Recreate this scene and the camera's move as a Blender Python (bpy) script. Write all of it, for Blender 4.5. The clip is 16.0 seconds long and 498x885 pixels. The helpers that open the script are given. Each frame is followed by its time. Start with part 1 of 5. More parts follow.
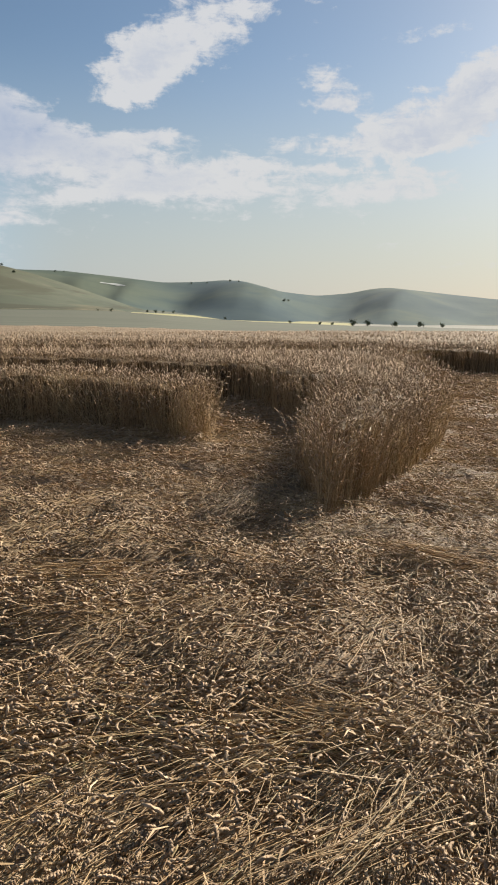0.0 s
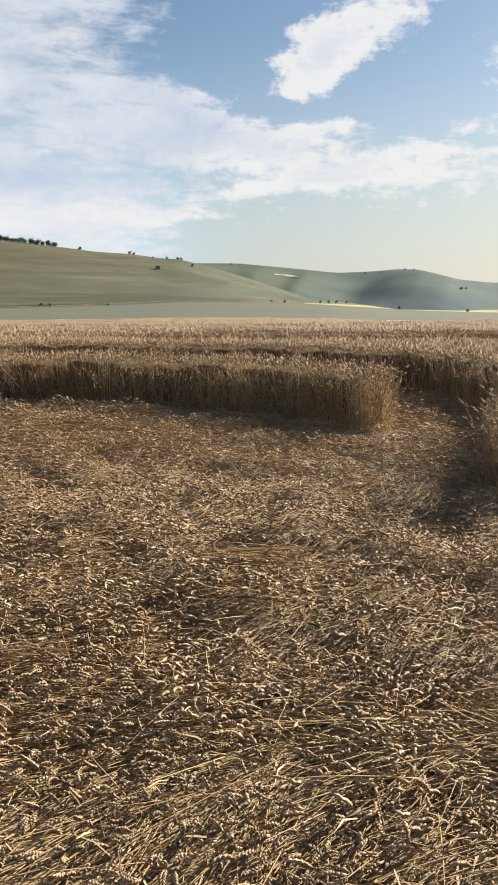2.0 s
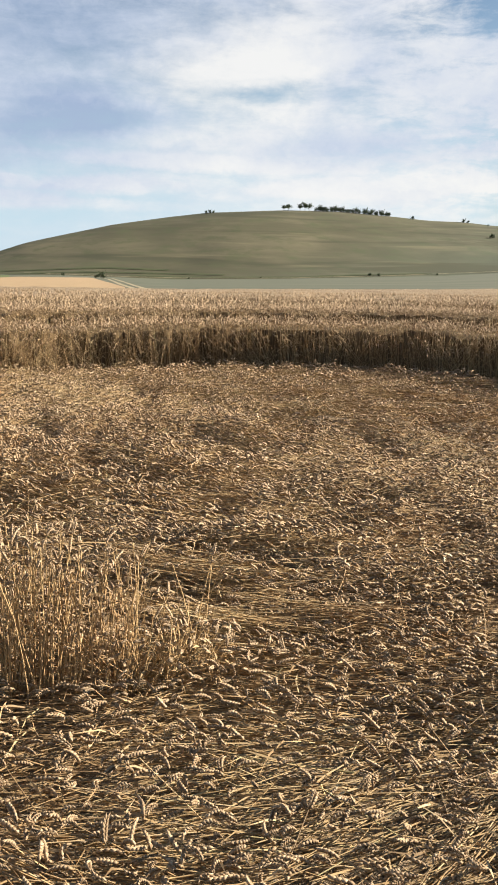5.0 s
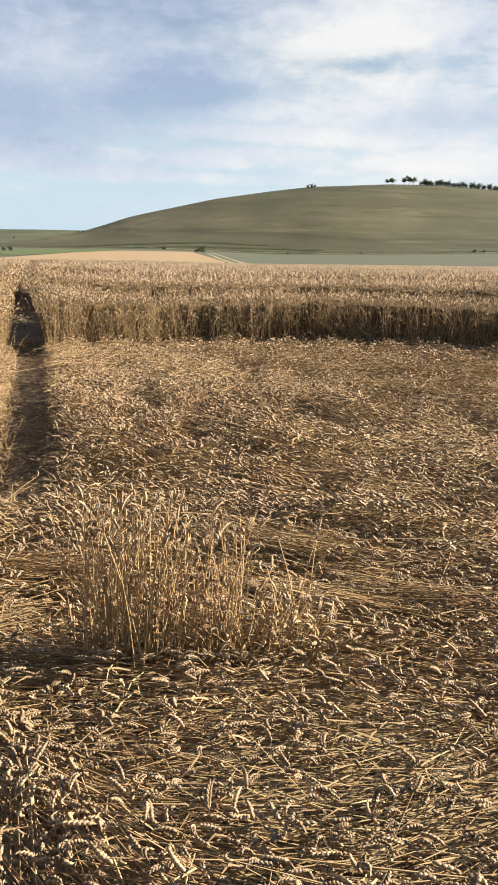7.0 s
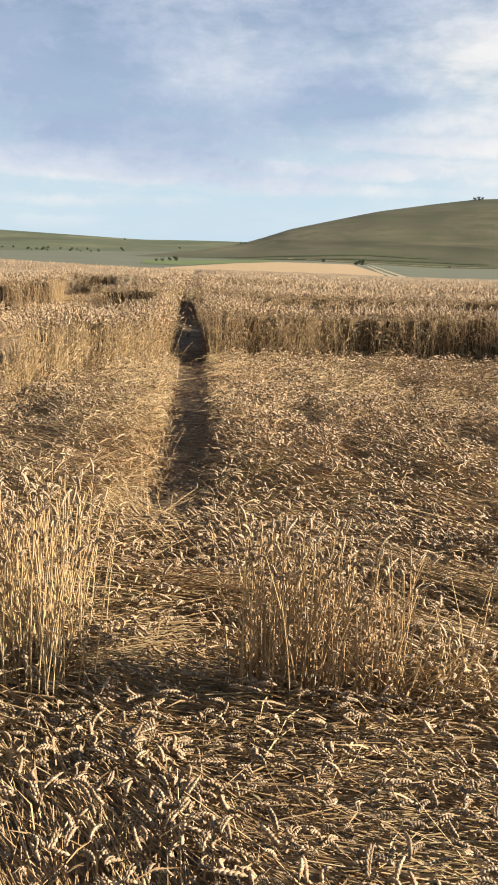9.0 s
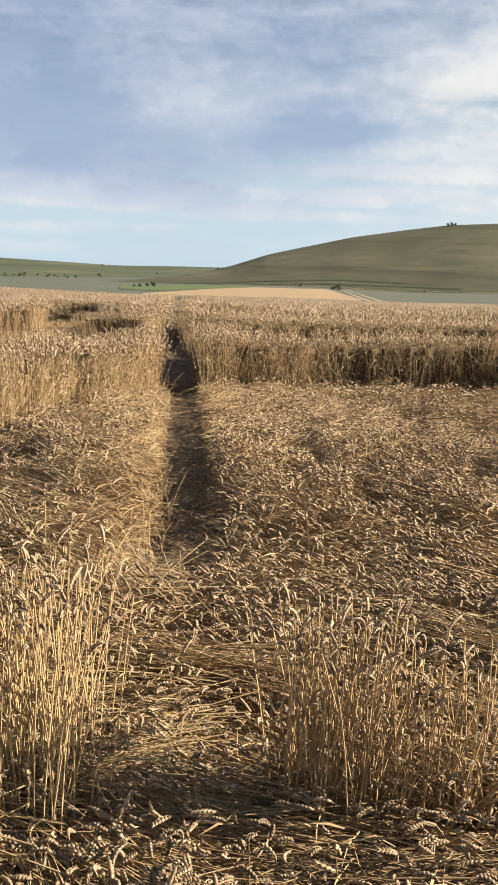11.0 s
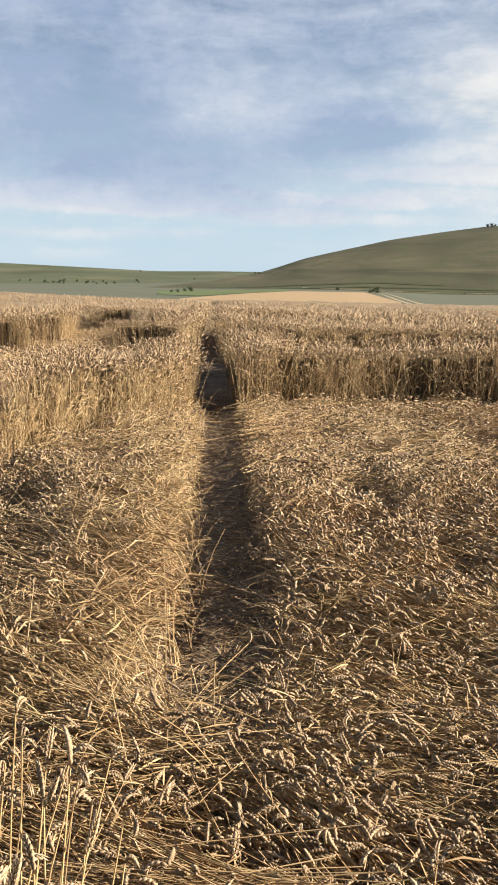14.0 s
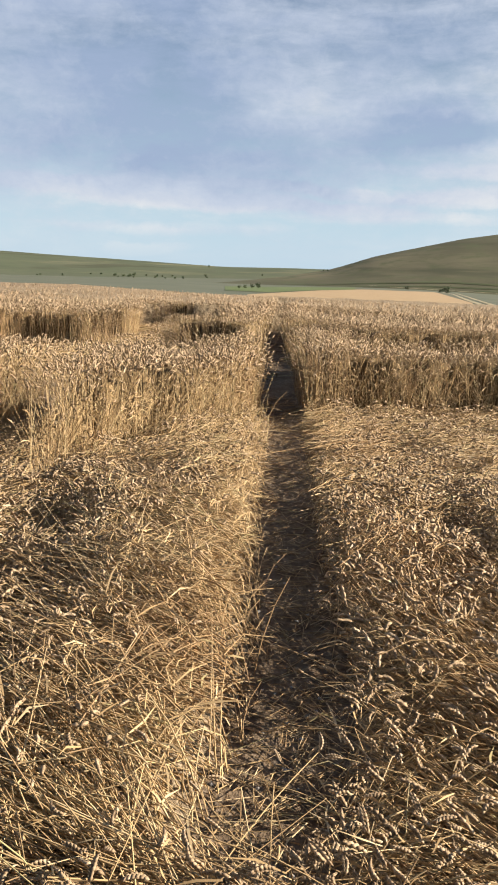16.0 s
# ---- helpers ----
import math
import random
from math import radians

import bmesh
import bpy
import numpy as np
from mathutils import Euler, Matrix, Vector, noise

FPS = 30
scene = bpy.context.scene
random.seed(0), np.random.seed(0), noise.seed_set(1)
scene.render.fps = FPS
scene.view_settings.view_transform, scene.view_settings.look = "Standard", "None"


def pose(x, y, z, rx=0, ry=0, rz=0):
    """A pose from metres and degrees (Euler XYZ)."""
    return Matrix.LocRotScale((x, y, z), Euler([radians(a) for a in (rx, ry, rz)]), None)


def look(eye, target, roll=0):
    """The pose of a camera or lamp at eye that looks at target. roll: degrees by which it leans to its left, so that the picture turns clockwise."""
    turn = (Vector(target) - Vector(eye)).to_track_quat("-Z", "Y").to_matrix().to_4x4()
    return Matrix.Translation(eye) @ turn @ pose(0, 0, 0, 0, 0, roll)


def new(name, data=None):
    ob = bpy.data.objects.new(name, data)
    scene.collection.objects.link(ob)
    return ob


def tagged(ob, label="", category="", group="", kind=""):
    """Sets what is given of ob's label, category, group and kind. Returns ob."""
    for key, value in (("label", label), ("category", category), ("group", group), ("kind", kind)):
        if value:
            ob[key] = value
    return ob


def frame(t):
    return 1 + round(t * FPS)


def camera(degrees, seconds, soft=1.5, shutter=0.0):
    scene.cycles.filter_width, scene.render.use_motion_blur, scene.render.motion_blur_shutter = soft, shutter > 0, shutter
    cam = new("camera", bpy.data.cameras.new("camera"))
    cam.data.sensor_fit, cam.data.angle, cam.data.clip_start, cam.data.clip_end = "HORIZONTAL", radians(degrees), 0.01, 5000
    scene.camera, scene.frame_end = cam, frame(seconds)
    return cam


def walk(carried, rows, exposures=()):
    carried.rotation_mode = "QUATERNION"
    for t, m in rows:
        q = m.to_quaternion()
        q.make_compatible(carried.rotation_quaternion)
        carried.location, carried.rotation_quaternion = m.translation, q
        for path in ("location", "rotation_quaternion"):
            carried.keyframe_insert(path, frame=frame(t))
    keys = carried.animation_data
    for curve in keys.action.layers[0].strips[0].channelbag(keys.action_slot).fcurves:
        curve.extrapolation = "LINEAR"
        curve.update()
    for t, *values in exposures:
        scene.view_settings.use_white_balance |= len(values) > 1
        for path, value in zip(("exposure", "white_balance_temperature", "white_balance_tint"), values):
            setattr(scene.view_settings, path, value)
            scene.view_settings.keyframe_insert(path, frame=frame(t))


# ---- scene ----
cam = camera(34.2, 16.0, soft=1.9)
METRES, EYE, TILT, LEAN, TURN = 2.778, 1.5, 0.0, 0.0, 0.0
ROWS = [
    (0.0, 0.0, 0.0, 0.0, 0.24, -9.52, -1.4),
    (0.5, -0.0068, 0.0015, -0.001, 2.82, -9.62, -1.16),
    (1.0, -0.0149, 0.0027, -0.0018, 6.05, -9.77, -0.87),
    (1.5, -0.0192, 0.0038, -0.0032, 8.96, -10.0, -0.53),
    (2.0, -0.0257, 0.0076, -0.0055, 12.26, -10.37, -0.41),
    (2.5, -0.0375, 0.0096, -0.0075, 16.84, -10.82, -0.14),
    (3.0, -0.0469, 0.0091, -0.0085, 21.7, -10.96, 0.36),
    (3.5, -0.055, 0.0084, -0.0097, 25.44, -11.07, 0.38),
    (4.0, -0.061, 0.0073, -0.0108, 28.59, -11.51, 0.1),
    (4.5, -0.0702, 0.0047, -0.0119, 31.94, -12.06, -0.24),
    (5.0, -0.0788, 0.0029, -0.0132, 34.8, -12.56, -0.34),
    (7.5, -0.1115, -0.0013, -0.0199, 44.75, -14.5, -0.6),
    (8.0, -0.1261, 0.0096, -0.0209, 49.28, -14.33, -0.69),
    (8.5, -0.1344, 0.0141, -0.0183, 52.74, -13.98, -1.2),
    (11.0, -0.3099, 0.0561, -0.0111, 51.03, -11.91, -1.03),
    (11.5, -0.3539, 0.0902, -0.0193, 51.48, -12.31, -0.55),
    (12.0, -0.4179, 0.148, -0.0169, 51.3, -12.42, -0.15),
    (12.5, -0.4578, 0.1798, -0.0132, 51.08, -12.37, 0.1),
    (13.0, -0.5077, 0.2116, -0.0198, 51.85, -11.75, -0.18),
    (13.5, -0.6015, 0.2642, -0.0163, 52.89, -10.82, -0.42),
    (14.0, -0.6423, 0.2876, -0.0193, 53.6, -11.65, -0.34),
    (14.5, -0.6783, 0.3195, -0.0235, 54.57, -12.21, -0.2),
    (15.0, -0.7552, 0.3801, -0.0262, 55.28, -11.33, -0.13),
    (15.5, -0.807, 0.4026, -0.0233, 56.59, -11.75, -0.83),
    (16.0, -0.8605, 0.4267, -0.0309, 58.31, -11.94, -1.34),
]
walk(cam, [(t, pose(0, 0, EYE, TILT, LEAN, TURN) @ pose(METRES * x, METRES * y, METRES * z, 90 + pitch, roll, yaw)) for t, x, y, z, yaw, pitch, roll in ROWS],
     exposures=((0.0, 1.29, 6200, 9), (1.5, 1.55, 6300, 9), (3.5, 1.69, 6400, 8), (8.0, 1.73, 6450, 8), (11.0, 1.64, 6450, 8), (12.5, 1.67, 6450, 8), (16.0, 1.60, 6350, 8)))

# ---------------------------------------------------------------- world and sun
SUN_AZ, SUN_EL = -36.0, 23.0          # degrees: azimuth counted to the left of +y, height above the horizon


def way(az, el=0.0):
    a, e = radians(az), radians(el)
    return Vector((-math.sin(a) * math.cos(e), math.cos(a) * math.cos(e), math.sin(e)))


sun_data = bpy.data.lights.new("sun", "SUN")
sun_data.energy, sun_data.angle, sun_data.color = 4.8, radians(0.6), (1.0, 0.875, 0.715)
sun = new("sun", sun_data)
sun.matrix_world = look(way(SUN_AZ, SUN_EL) * 100, (0, 0, 0))

world = bpy.data.worlds.new("evening_sky")
world.use_nodes = True
scene.world = world


class Nodes:
    """Small builder for node trees."""

    def __init__(self, tree):
        self.tree = tree
        tree.nodes.clear()

    def add(self, kind, ins=None, **props):
        n = self.tree.nodes.new(kind)
        if "operation" in props:
            n.operation = props["operation"]
        if "use_clamp" in props:
            n.use_clamp = props["use_clamp"]
        if "data_type" in props:
            n.data_type, n.blend_type = props["data_type"], props["blend_type"]
        if "interpolation_type" in props:
            n.interpolation_type = props["interpolation_type"]
        for k, v in (ins or {}).items():
            if isinstance(v, bpy.types.NodeSocket):
                self.tree.links.new(v, n.inputs[k])
            else:
                n.inputs[k].default_value = v
        return n

    def link(self, a, b):
        self.tree.links.new(a, b)

    def math(self, op, a, b=0.0, clamp=False):
        return self.add("ShaderNodeMath", {0: a, 1: b}, operation=op, use_clamp=clamp).outputs[0]

    def ramp(self, fac, stops, mode="LINEAR"):
        n = self.add("ShaderNodeValToRGB", {"Fac": fac})
        n.color_ramp.interpolation = mode
        els = n.color_ramp.elements
        while len(els) < len(stops):
            els.new(0.5)
        for e, (p, c) in zip(els, stops):
            e.position = p
            e.color = (*c, 1.0) if len(c) == 3 else c
        return n.outputs["Color"]

    def mix(self, fac, a, b, blend="MIX"):
        n = self.add("ShaderNodeMix", {0: fac, 6: a, 7: b}, data_type="RGBA", blend_type=blend)
        return n.outputs[2]

    def noise(self, vec, scale, detail=3.0, rough=0.5, dist=0.0):
        ins = {"Scale": scale, "Detail": detail, "Roughness": rough, "Distortion": dist}
        if vec is not None:
            ins["Vector"] = vec
        return self.add("ShaderNodeTexNoise", ins).outputs["Fac"]

    def mapping(self, vec, scale=(1, 1, 1), rot=(0, 0, 0), loc=(0, 0, 0)):
        return self.add("ShaderNodeMapping", {"Vector": vec, "Scale": scale, "Rotation": rot, "Location": loc}).outputs[0]

    def smooth(self, x, a, b):
        n = self.add("ShaderNodeMapRange", {0: x, 1: a, 2: b, 3: 0.0, 4: 1.0}, interpolation_type="SMOOTHSTEP")
        return n.outputs[0]


def build_sky():
    n = Nodes(world.node_tree)
    sky = n.add("ShaderNodeTexSky")
    sky.sky_type, sky.sun_disc = "NISHITA", False
    sky.sun_elevation, sky.sun_rotation = radians(SUN_EL), radians(-SUN_AZ)
    sky.altitude, sky.air_density, sky.dust_density, sky.ozone_density = 150.0, 1.0, 0.7, 1.4
    gen = n.add("ShaderNodeTexCoord").outputs["Generated"]
    x, y, z = n.add("ShaderNodeSeparateXYZ", {0: gen}).outputs
    up = n.math("MAXIMUM", z, 0.0)
    az = n.math("MULTIPLY", n.math("ARCTAN2", n.math("MULTIPLY", x, -1.0), y), 57.2958)
    el = n.math("MULTIPLY", n.math("ARCSINE", z), 57.2958)
    plain = n.add("ShaderNodeCombineXYZ", {0: n.math("MULTIPLY", az, -1.0), 1: el, 2: 0.0}).outputs[0]
    # ragged edges: the plan of the clouds is shaken at two scales
    def shaken(vec, scale, amount, detail):
        t = n.add("ShaderNodeTexNoise", {"Vector": vec, "Scale": scale, "Detail": detail, "Roughness": 0.62}).outputs["Color"]
        t = n.add("ShaderNodeVectorMath", {0: t, 1: (0.5, 0.5, 0.5)}, operation="SUBTRACT").outputs[0]
        t = n.add("ShaderNodeVectorMath", {0: t, 1: amount}, operation="MULTIPLY").outputs[0]
        return n.add("ShaderNodeVectorMath", {0: vec, 1: t}, operation="ADD").outputs[0]
    plan = shaken(shaken(plain, 0.16, (3.2, 2.4, 0.0), 4.0), 0.75, (2.6, 2.0, 0.0), 6.0)
    flat_plan = shaken(shaken(plain, 0.12, (6.0, 1.1, 0.0), 4.0), 0.55, (2.6, 0.75, 0.0), 6.0)

    def lumps(total, rows, strength, layout):
        for a, e, long_half, deep_half, slant, gain in rows:
            m = n.add("ShaderNodeMapping", {"Vector": layout, "Location": (-a, e, 0.0), "Rotation": (0, 0, radians(slant)), "Scale": (long_half * 1.25, deep_half * 1.35, 1.0)})
            m.vector_type = "TEXTURE"
            g = n.add("ShaderNodeTexGradient", {"Vector": m.outputs[0]})
            g.gradient_type = "SPHERICAL"
            total = n.add("ShaderNodeMath", {0: g.outputs["Fac"], 1: gain * strength, 2: total}, operation="MULTIPLY_ADD").outputs[0]
        return total

    band = n.noise(n.mapping(plain, (0.055, 0.20, 1.0), loc=(3.1, 0.7, 0.0)), 1.0, 7.0, 0.58, 0.6)
    rag = n.noise(n.mapping(plain, (0.30, 0.95, 1.0), (0, 0, 0.14), (5.0, 2.0, 0.0)), 1.0, 8.0, 0.66, 0.3)
    veil = n.smooth(az, 11.0, 23.0)                                        # the closed part of the sky, left of +y
    rest = n.math("MULTIPLY", n.smooth(n.math("ABSOLUTE", az), 78.0, 100.0), 0.35)
    dens = n.math("ADD", n.math("MULTIPLY", veil, 0.85), -0.42)
    dens = n.math("ADD", dens, rest)
    dens = n.math("ADD", dens, n.math("MULTIPLY", n.math("SUBTRACT", band, 0.5), n.math("ADD", 0.35, n.math("MULTIPLY", veil, 0.75))))
    dens = n.math("ADD", dens, n.math("MULTIPLY", n.math("SUBTRACT", rag, 0.5), n.math("SUBTRACT", 2.0, n.math("MULTIPLY", n.smooth(az, 14.0, 34.0), 1.55))))
    curl_up = n.noise(n.mapping(plain, (0.62, 0.80, 1.0), loc=(1.0, 9.0, 0.0)), 1.0, 8.0, 0.64, 0.5)
    dens = n.math("ADD", dens, n.math("MULTIPLY", n.math("SUBTRACT", curl_up, 0.5), n.math("SUBTRACT", 1.5, n.math("MULTIPLY", veil, 1.3))))
    dens = lumps(lumps(lumps(dens, PUFFS, 0.98, plan), STREAKS, 0.76, flat_plan), BREAKS, 0.32, flat_plan)
    dens = lumps(dens, WISPS, 1.0, flat_plan)
    fade = n.math("MULTIPLY", n.smooth(el, -0.5, 4.5), n.math("SUBTRACT", 1.0, n.math("MULTIPLY", n.smooth(el, 26.0, 55.0), 0.75)))
    mask = n.math("MULTIPLY", n.smooth(dens, -0.05, 0.60), n.math("MULTIPLY", fade, 0.95))
    # the tone of the cloud: bright where thin or sunlit, lavender grey where thick and far from the sun
    tone = n.math("SUBTRACT", n.math("SUBTRACT", 1.0, n.math("MULTIPLY", n.smooth(az, 6.0, 20.0), 0.38)), n.math("MULTIPLY", n.smooth(az, 26.0, 52.0), 0.37))
    tone = n.math("ADD", tone, n.math("MULTIPLY", n.math("SUBTRACT", n.noise(n.mapping(plan, (0.10, 0.26, 1.0), loc=(8.0, 3.0, 0.0)), 1.0, 6.0, 0.55, 0.4), 0.5), 1.0))
    tone = n.math("ADD", tone, n.math("MULTIPLY", n.math("SUBTRACT", rag, 0.5), n.math("SUBTRACT", 0.9, n.math("MULTIPLY", veil, 0.68))))
    tone = n.math("SUBTRACT", tone, n.math("MULTIPLY", n.smooth(dens, 0.75, 1.25), n.math("SUBTRACT", 0.32, n.math("MULTIPLY", veil, 0.32))))
    tone = n.math("ADD", tone, n.math("MULTIPLY", n.math("SUBTRACT", curl_up, 0.5), n.math("SUBTRACT", 1.1, n.math("MULTIPLY", veil, 0.8))))
    tone = n.math("ADD", tone, n.math("MULTIPLY", n.math("SUBTRACT", 1.0, n.smooth(el, 2.0, 8.0)), 0.5))
    tone = lumps(tone, LIGHTS, 0.8, flat_plan)
    cloud = n.ramp(tone, [(0.0, VEIL_BLUE), (0.42, VEIL_GREY), (1.0, CLOUD_LIT)])
    base = n.mix(1.0, sky.outputs[0], (*SKY_GAIN, 1), "MULTIPLY")
    haze = n.math("MULTIPLY", n.math("SUBTRACT", 1.0, n.smooth(up, 0.0, 0.30)), 0.8)
    sunward = n.add("ShaderNodeVectorMath", {0: gen, 1: way(SUN_AZ + 4.0, 0.0)}, operation="DOT_PRODUCT").outputs["Value"]
    base = n.mix(haze, base, n.mix(n.smooth(sunward, 0.62, 1.0), n.mix(veil, (*HAZE, 1), (*HAZE_BLUE, 1)), (*HAZE_WARM, 1)))
    cloud = n.mix(n.math("MULTIPLY", haze, n.math("MULTIPLY", n.smooth(sunward, 0.45, 1.0), 0.5)), cloud, (*CLOUD_WARM, 1))
    col = n.mix(mask, base, cloud)
    # below the horizon: dull earth light
    col = n.mix(n.smooth(z, -0.03, 0.0), (0.10, 0.085, 0.06, 1), col)
    bg = n.add("ShaderNodeBackground", {"Color": col, "Strength": 0.8})
    out = n.add("ShaderNodeOutputWorld")
    n.link(bg.outputs[0], out.inputs[0])


# clouds: azimuth, height, half length, half depth (degrees), slant, gain
PUFFS = [(4.4, 17.3, 7.6, 2.5, 30, 1.3), (8.1, 14.7, 4.4, 2.0, 12, 1.1), (9.4, 13.0, 1.6, 0.6, -20, 0.6), (-4.8, 14.4, 3.8, 1.5, -15, 0.85), (-4.7, 13.2, 3.0, 0.6, 5, 0.7),
         (-12.4, 13.1, 6.8, 1.9, 24, 1.25), (-11.1, 11.1, 7.6, 1.3, 8, 1.3), (-14.8, 14.2, 2.4, 2.4, -20, 1.0), (-12.1, 17.6, 3.4, 0.6, 8, 0.6), (-3.9, 19.0, 1.6, 0.8, 0, 0.55)]
STREAKS = [(-1.8, 10.5, 6.6, 1.2, 14, 1.05), (6.2, 11.0, 3.6, 0.6, -4, 0.85), (13.6, 10.5, 7.6, 1.2, -3, 0.9), (15.9, 12.2, 2.8, 1.3, -10, 0.75), (10.4, 9.1, 13.2, 1.4, -2, 0.8),
           (-2.6, 7.6, 11.6, 1.8, 1, 1.05), (-10.5, 8.4, 4.8, 1.0, 10, 0.95), (-6.0, 9.1, 6.4, 0.4, -2, 0.6), (11.5, 7.1, 11.2, 1.6, 0, 0.55), (-13.3, 6.1, 2.8, 0.4, 3, 0.4),
           (-13.4, 4.2, 10.4, 0.6, 3, 0.35), (17.2, 12.3, 5.2, 1.6, -15, 0.6), (11.2, 9.4, 8.8, 2.0, -4, 0.8), (8.2, 7.4, 8.8, 1.4, 6, 0.6), (7.3, 10.9, 3.2, 0.5, 2, 0.6)]
BREAKS = [(13.9, 15.7, 5.2, 3.6, -15, -1.1), (33.6, 10.9, 4.8, 0.7, 0, -0.45), (23.2, 9.5, 6.0, 0.9, -4, -0.4), (15.6, 8.1, 6.0, 0.6, 3, -0.4), (31.6, 11.0, 5.2, 0.8, 4, -0.6),
          (26.1, 11.4, 3.2, 0.9, 10, -0.6), (46.3, 4.8, 11.2, 2.4, 0, -0.7), (34.0, 10.7, 2.0, 0.6, 0, -0.6), (58.4, 3.1, 16.8, 2.0, 0, -0.6), (60.7, 2.9, 20.8, 2.0, 0, -0.8),
          (-0.9, 13.4, 2.8, 2.4, 20, -0.5)]
WISPS = [(61.7, 4.4, 9.2, 0.4, -2, 0.55), (52.4, 4.3, 8.0, 0.3, -2, 0.5), (63.6, 2.8, 8.0, 0.4, 0, 0.45), (62.6, 4.9, 10.4, 0.5, -3, 0.6), (55.7, 5.5, 6.0, 0.4, -3, 0.5),
         (68.9, 5.4, 8.0, 0.5, 0, 0.55), (44.7, 5.0, 8.0, 0.6, 2, 0.6), (65.0, 1.4, 3.0, 0.4, 2, 0.9), (48.4, 3.7, 8.8, 0.4, 0, 0.45), (25.1, 5.0, 12.0, 0.6, 2, 0.5),
         (39.2, 6.5, 10.4, 0.5, -2, 0.45), (12.6, 5.1, 12.8, 0.5, 0, 0.35), (-14.2, 3.1, 10.4, 0.4, 2, 0.35)]
# lighter and duller patches of the veil
LIGHTS = [(36.5, 11.7, 7.6, 3.8, 15, 0.75), (39.1, 8.0, 7.6, 1.4, 4, 0.6), (36.1, 6.3, 6.4, 1.0, 3, 0.4), (53.1, 10.1, 6.0, 1.6, -8, 0.3), (49.2, 5.5, 2.8, 0.6, 10, 0.35),
          (63.2, 9.1, 12.0, 2.4, 0, -0.3), (56.5, 6.1, 13.2, 2.0, -3, -0.35), (41.7, 9.2, 8.0, 0.9, 6, -0.3), (36.1, 12.7, 7.2, 3.6, 0, 0.18), (44.6, 9.0, 9.2, 2.0, -5, -0.5),
          (25.2, 7.6, 8.0, 1.2, 3, -0.3), (31.6, 5.5, 12.0, 1.2, 0, 0.25), (67.1, 12.9, 10.4, 4.4, 0, -0.25), (53.1, 10.3, 4.4, 1.0, -5, 0.3), (59.6, 3.6, 12.0, 0.6, -4, 0.25),
          (43.6, 15.3, 10.4, 2.4, 0, -0.2)]
CLOUD_LIT, CLOUD_WARM = (0.362, 0.354, 0.350), (0.385, 0.362, 0.322)
VEIL_GREY, VEIL_BLUE = (0.240, 0.262, 0.312), (0.152, 0.186, 0.258)
HAZE_BLUE = (0.250, 0.318, 0.378)
SKY_GAIN, HAZE, HAZE_WARM = (0.0380, 0.0392, 0.0400), (0.250, 0.263, 0.265), (0.304, 0.288, 0.252)
build_sky()


# ---------------------------------------------------------------- materials
def material(name, paint, rough=0.7, spec=0.3, bump=None, through_light=0.0):
    """paint(n) returns a colour socket; bump(n) returns (height socket, strength, distance)."""
    m = bpy.data.materials.new(name)
    m.use_nodes = True
    n = Nodes(m.node_tree)
    col = paint(n)
    bsdf = n.add("ShaderNodeBsdfPrincipled", {"Base Color": col, "Roughness": rough, "Specular IOR Level": spec})
    if bump:
        h, strength, dist = bump(n)
        b = n.add("ShaderNodeBump", {"Height": h, "Strength": strength, "Distance": dist})
        n.link(b.outputs[0], bsdf.inputs["Normal"])
    out = n.add("ShaderNodeOutputMaterial")
    if through_light:
        tr = n.add("ShaderNodeBsdfTranslucent", {"Color": col})
        mixer = n.add("ShaderNodeMixShader", {0: through_light, 1: bsdf.outputs[0], 2: tr.outputs[0]})
        n.link(mixer.outputs[0], out.inputs[0])
    else:
        n.link(bsdf.outputs[0], out.inputs[0])
    return m


def where(n):
    return n.add("ShaderNodeNewGeometry").outputs["Position"]


def island(n):
    return n.add("ShaderNodeNewGeometry").outputs["Random Per Island"]


def straw_paint(n):
    c = n.ramp(island(n), [(0.0, (0.20, 0.133, 0.072)), (0.3, (0.338, 0.233, 0.118)), (0.65, (0.455, 0.325, 0.168)), (0.92, (0.525, 0.400, 0.234)), (1.0, (0.31, 0.265, 0.128))])
    v = n.noise(where(n), 0.9, 2.0)
    return n.mix(n.smooth(v, 0.35, 0.7), c, n.mix(1.0, c, (0.80, 0.74, 0.72, 1), "MULTIPLY"))


def ear_paint(n):
    c = n.ramp(island(n), [(0.0, (0.27, 0.198, 0.127)), (0.4, (0.38, 0.286, 0.186)), (0.8, (0.47, 0.363, 0.243)), (1.0, (0.55, 0.438, 0.306))])
    v = n.noise(where(n), 260.0, 2.0)
    return n.mix(n.smooth(v, 0.35, 0.75), n.mix(1.0, c, (0.72, 0.66, 0.60, 1), "MULTIPLY"), c)


def mat_paint(n):
    p = where(n)
    s = n.noise(n.mapping(p, (9, 70, 20), (0, 0, 0.35)), 1.0, 4.0, 0.6, 0.8)
    t = n.noise(p, 2.2, 3.0)
    c = n.ramp(s, [(0.25, (0.080, 0.060, 0.038)), (0.48, (0.225, 0.169, 0.109)), (0.72, (0.43, 0.336, 0.226))])
    return n.mix(n.smooth(t, 0.4, 0.7), c, n.mix(1.0, c, (0.82, 0.78, 0.74, 1), "MULTIPLY"))


def mat_bump(n):
    return n.noise(n.mapping(where(n), (12, 90, 30), (0, 0, 0.35)), 1.0, 3.0, 0.6, 0.8), 0.8, 0.02


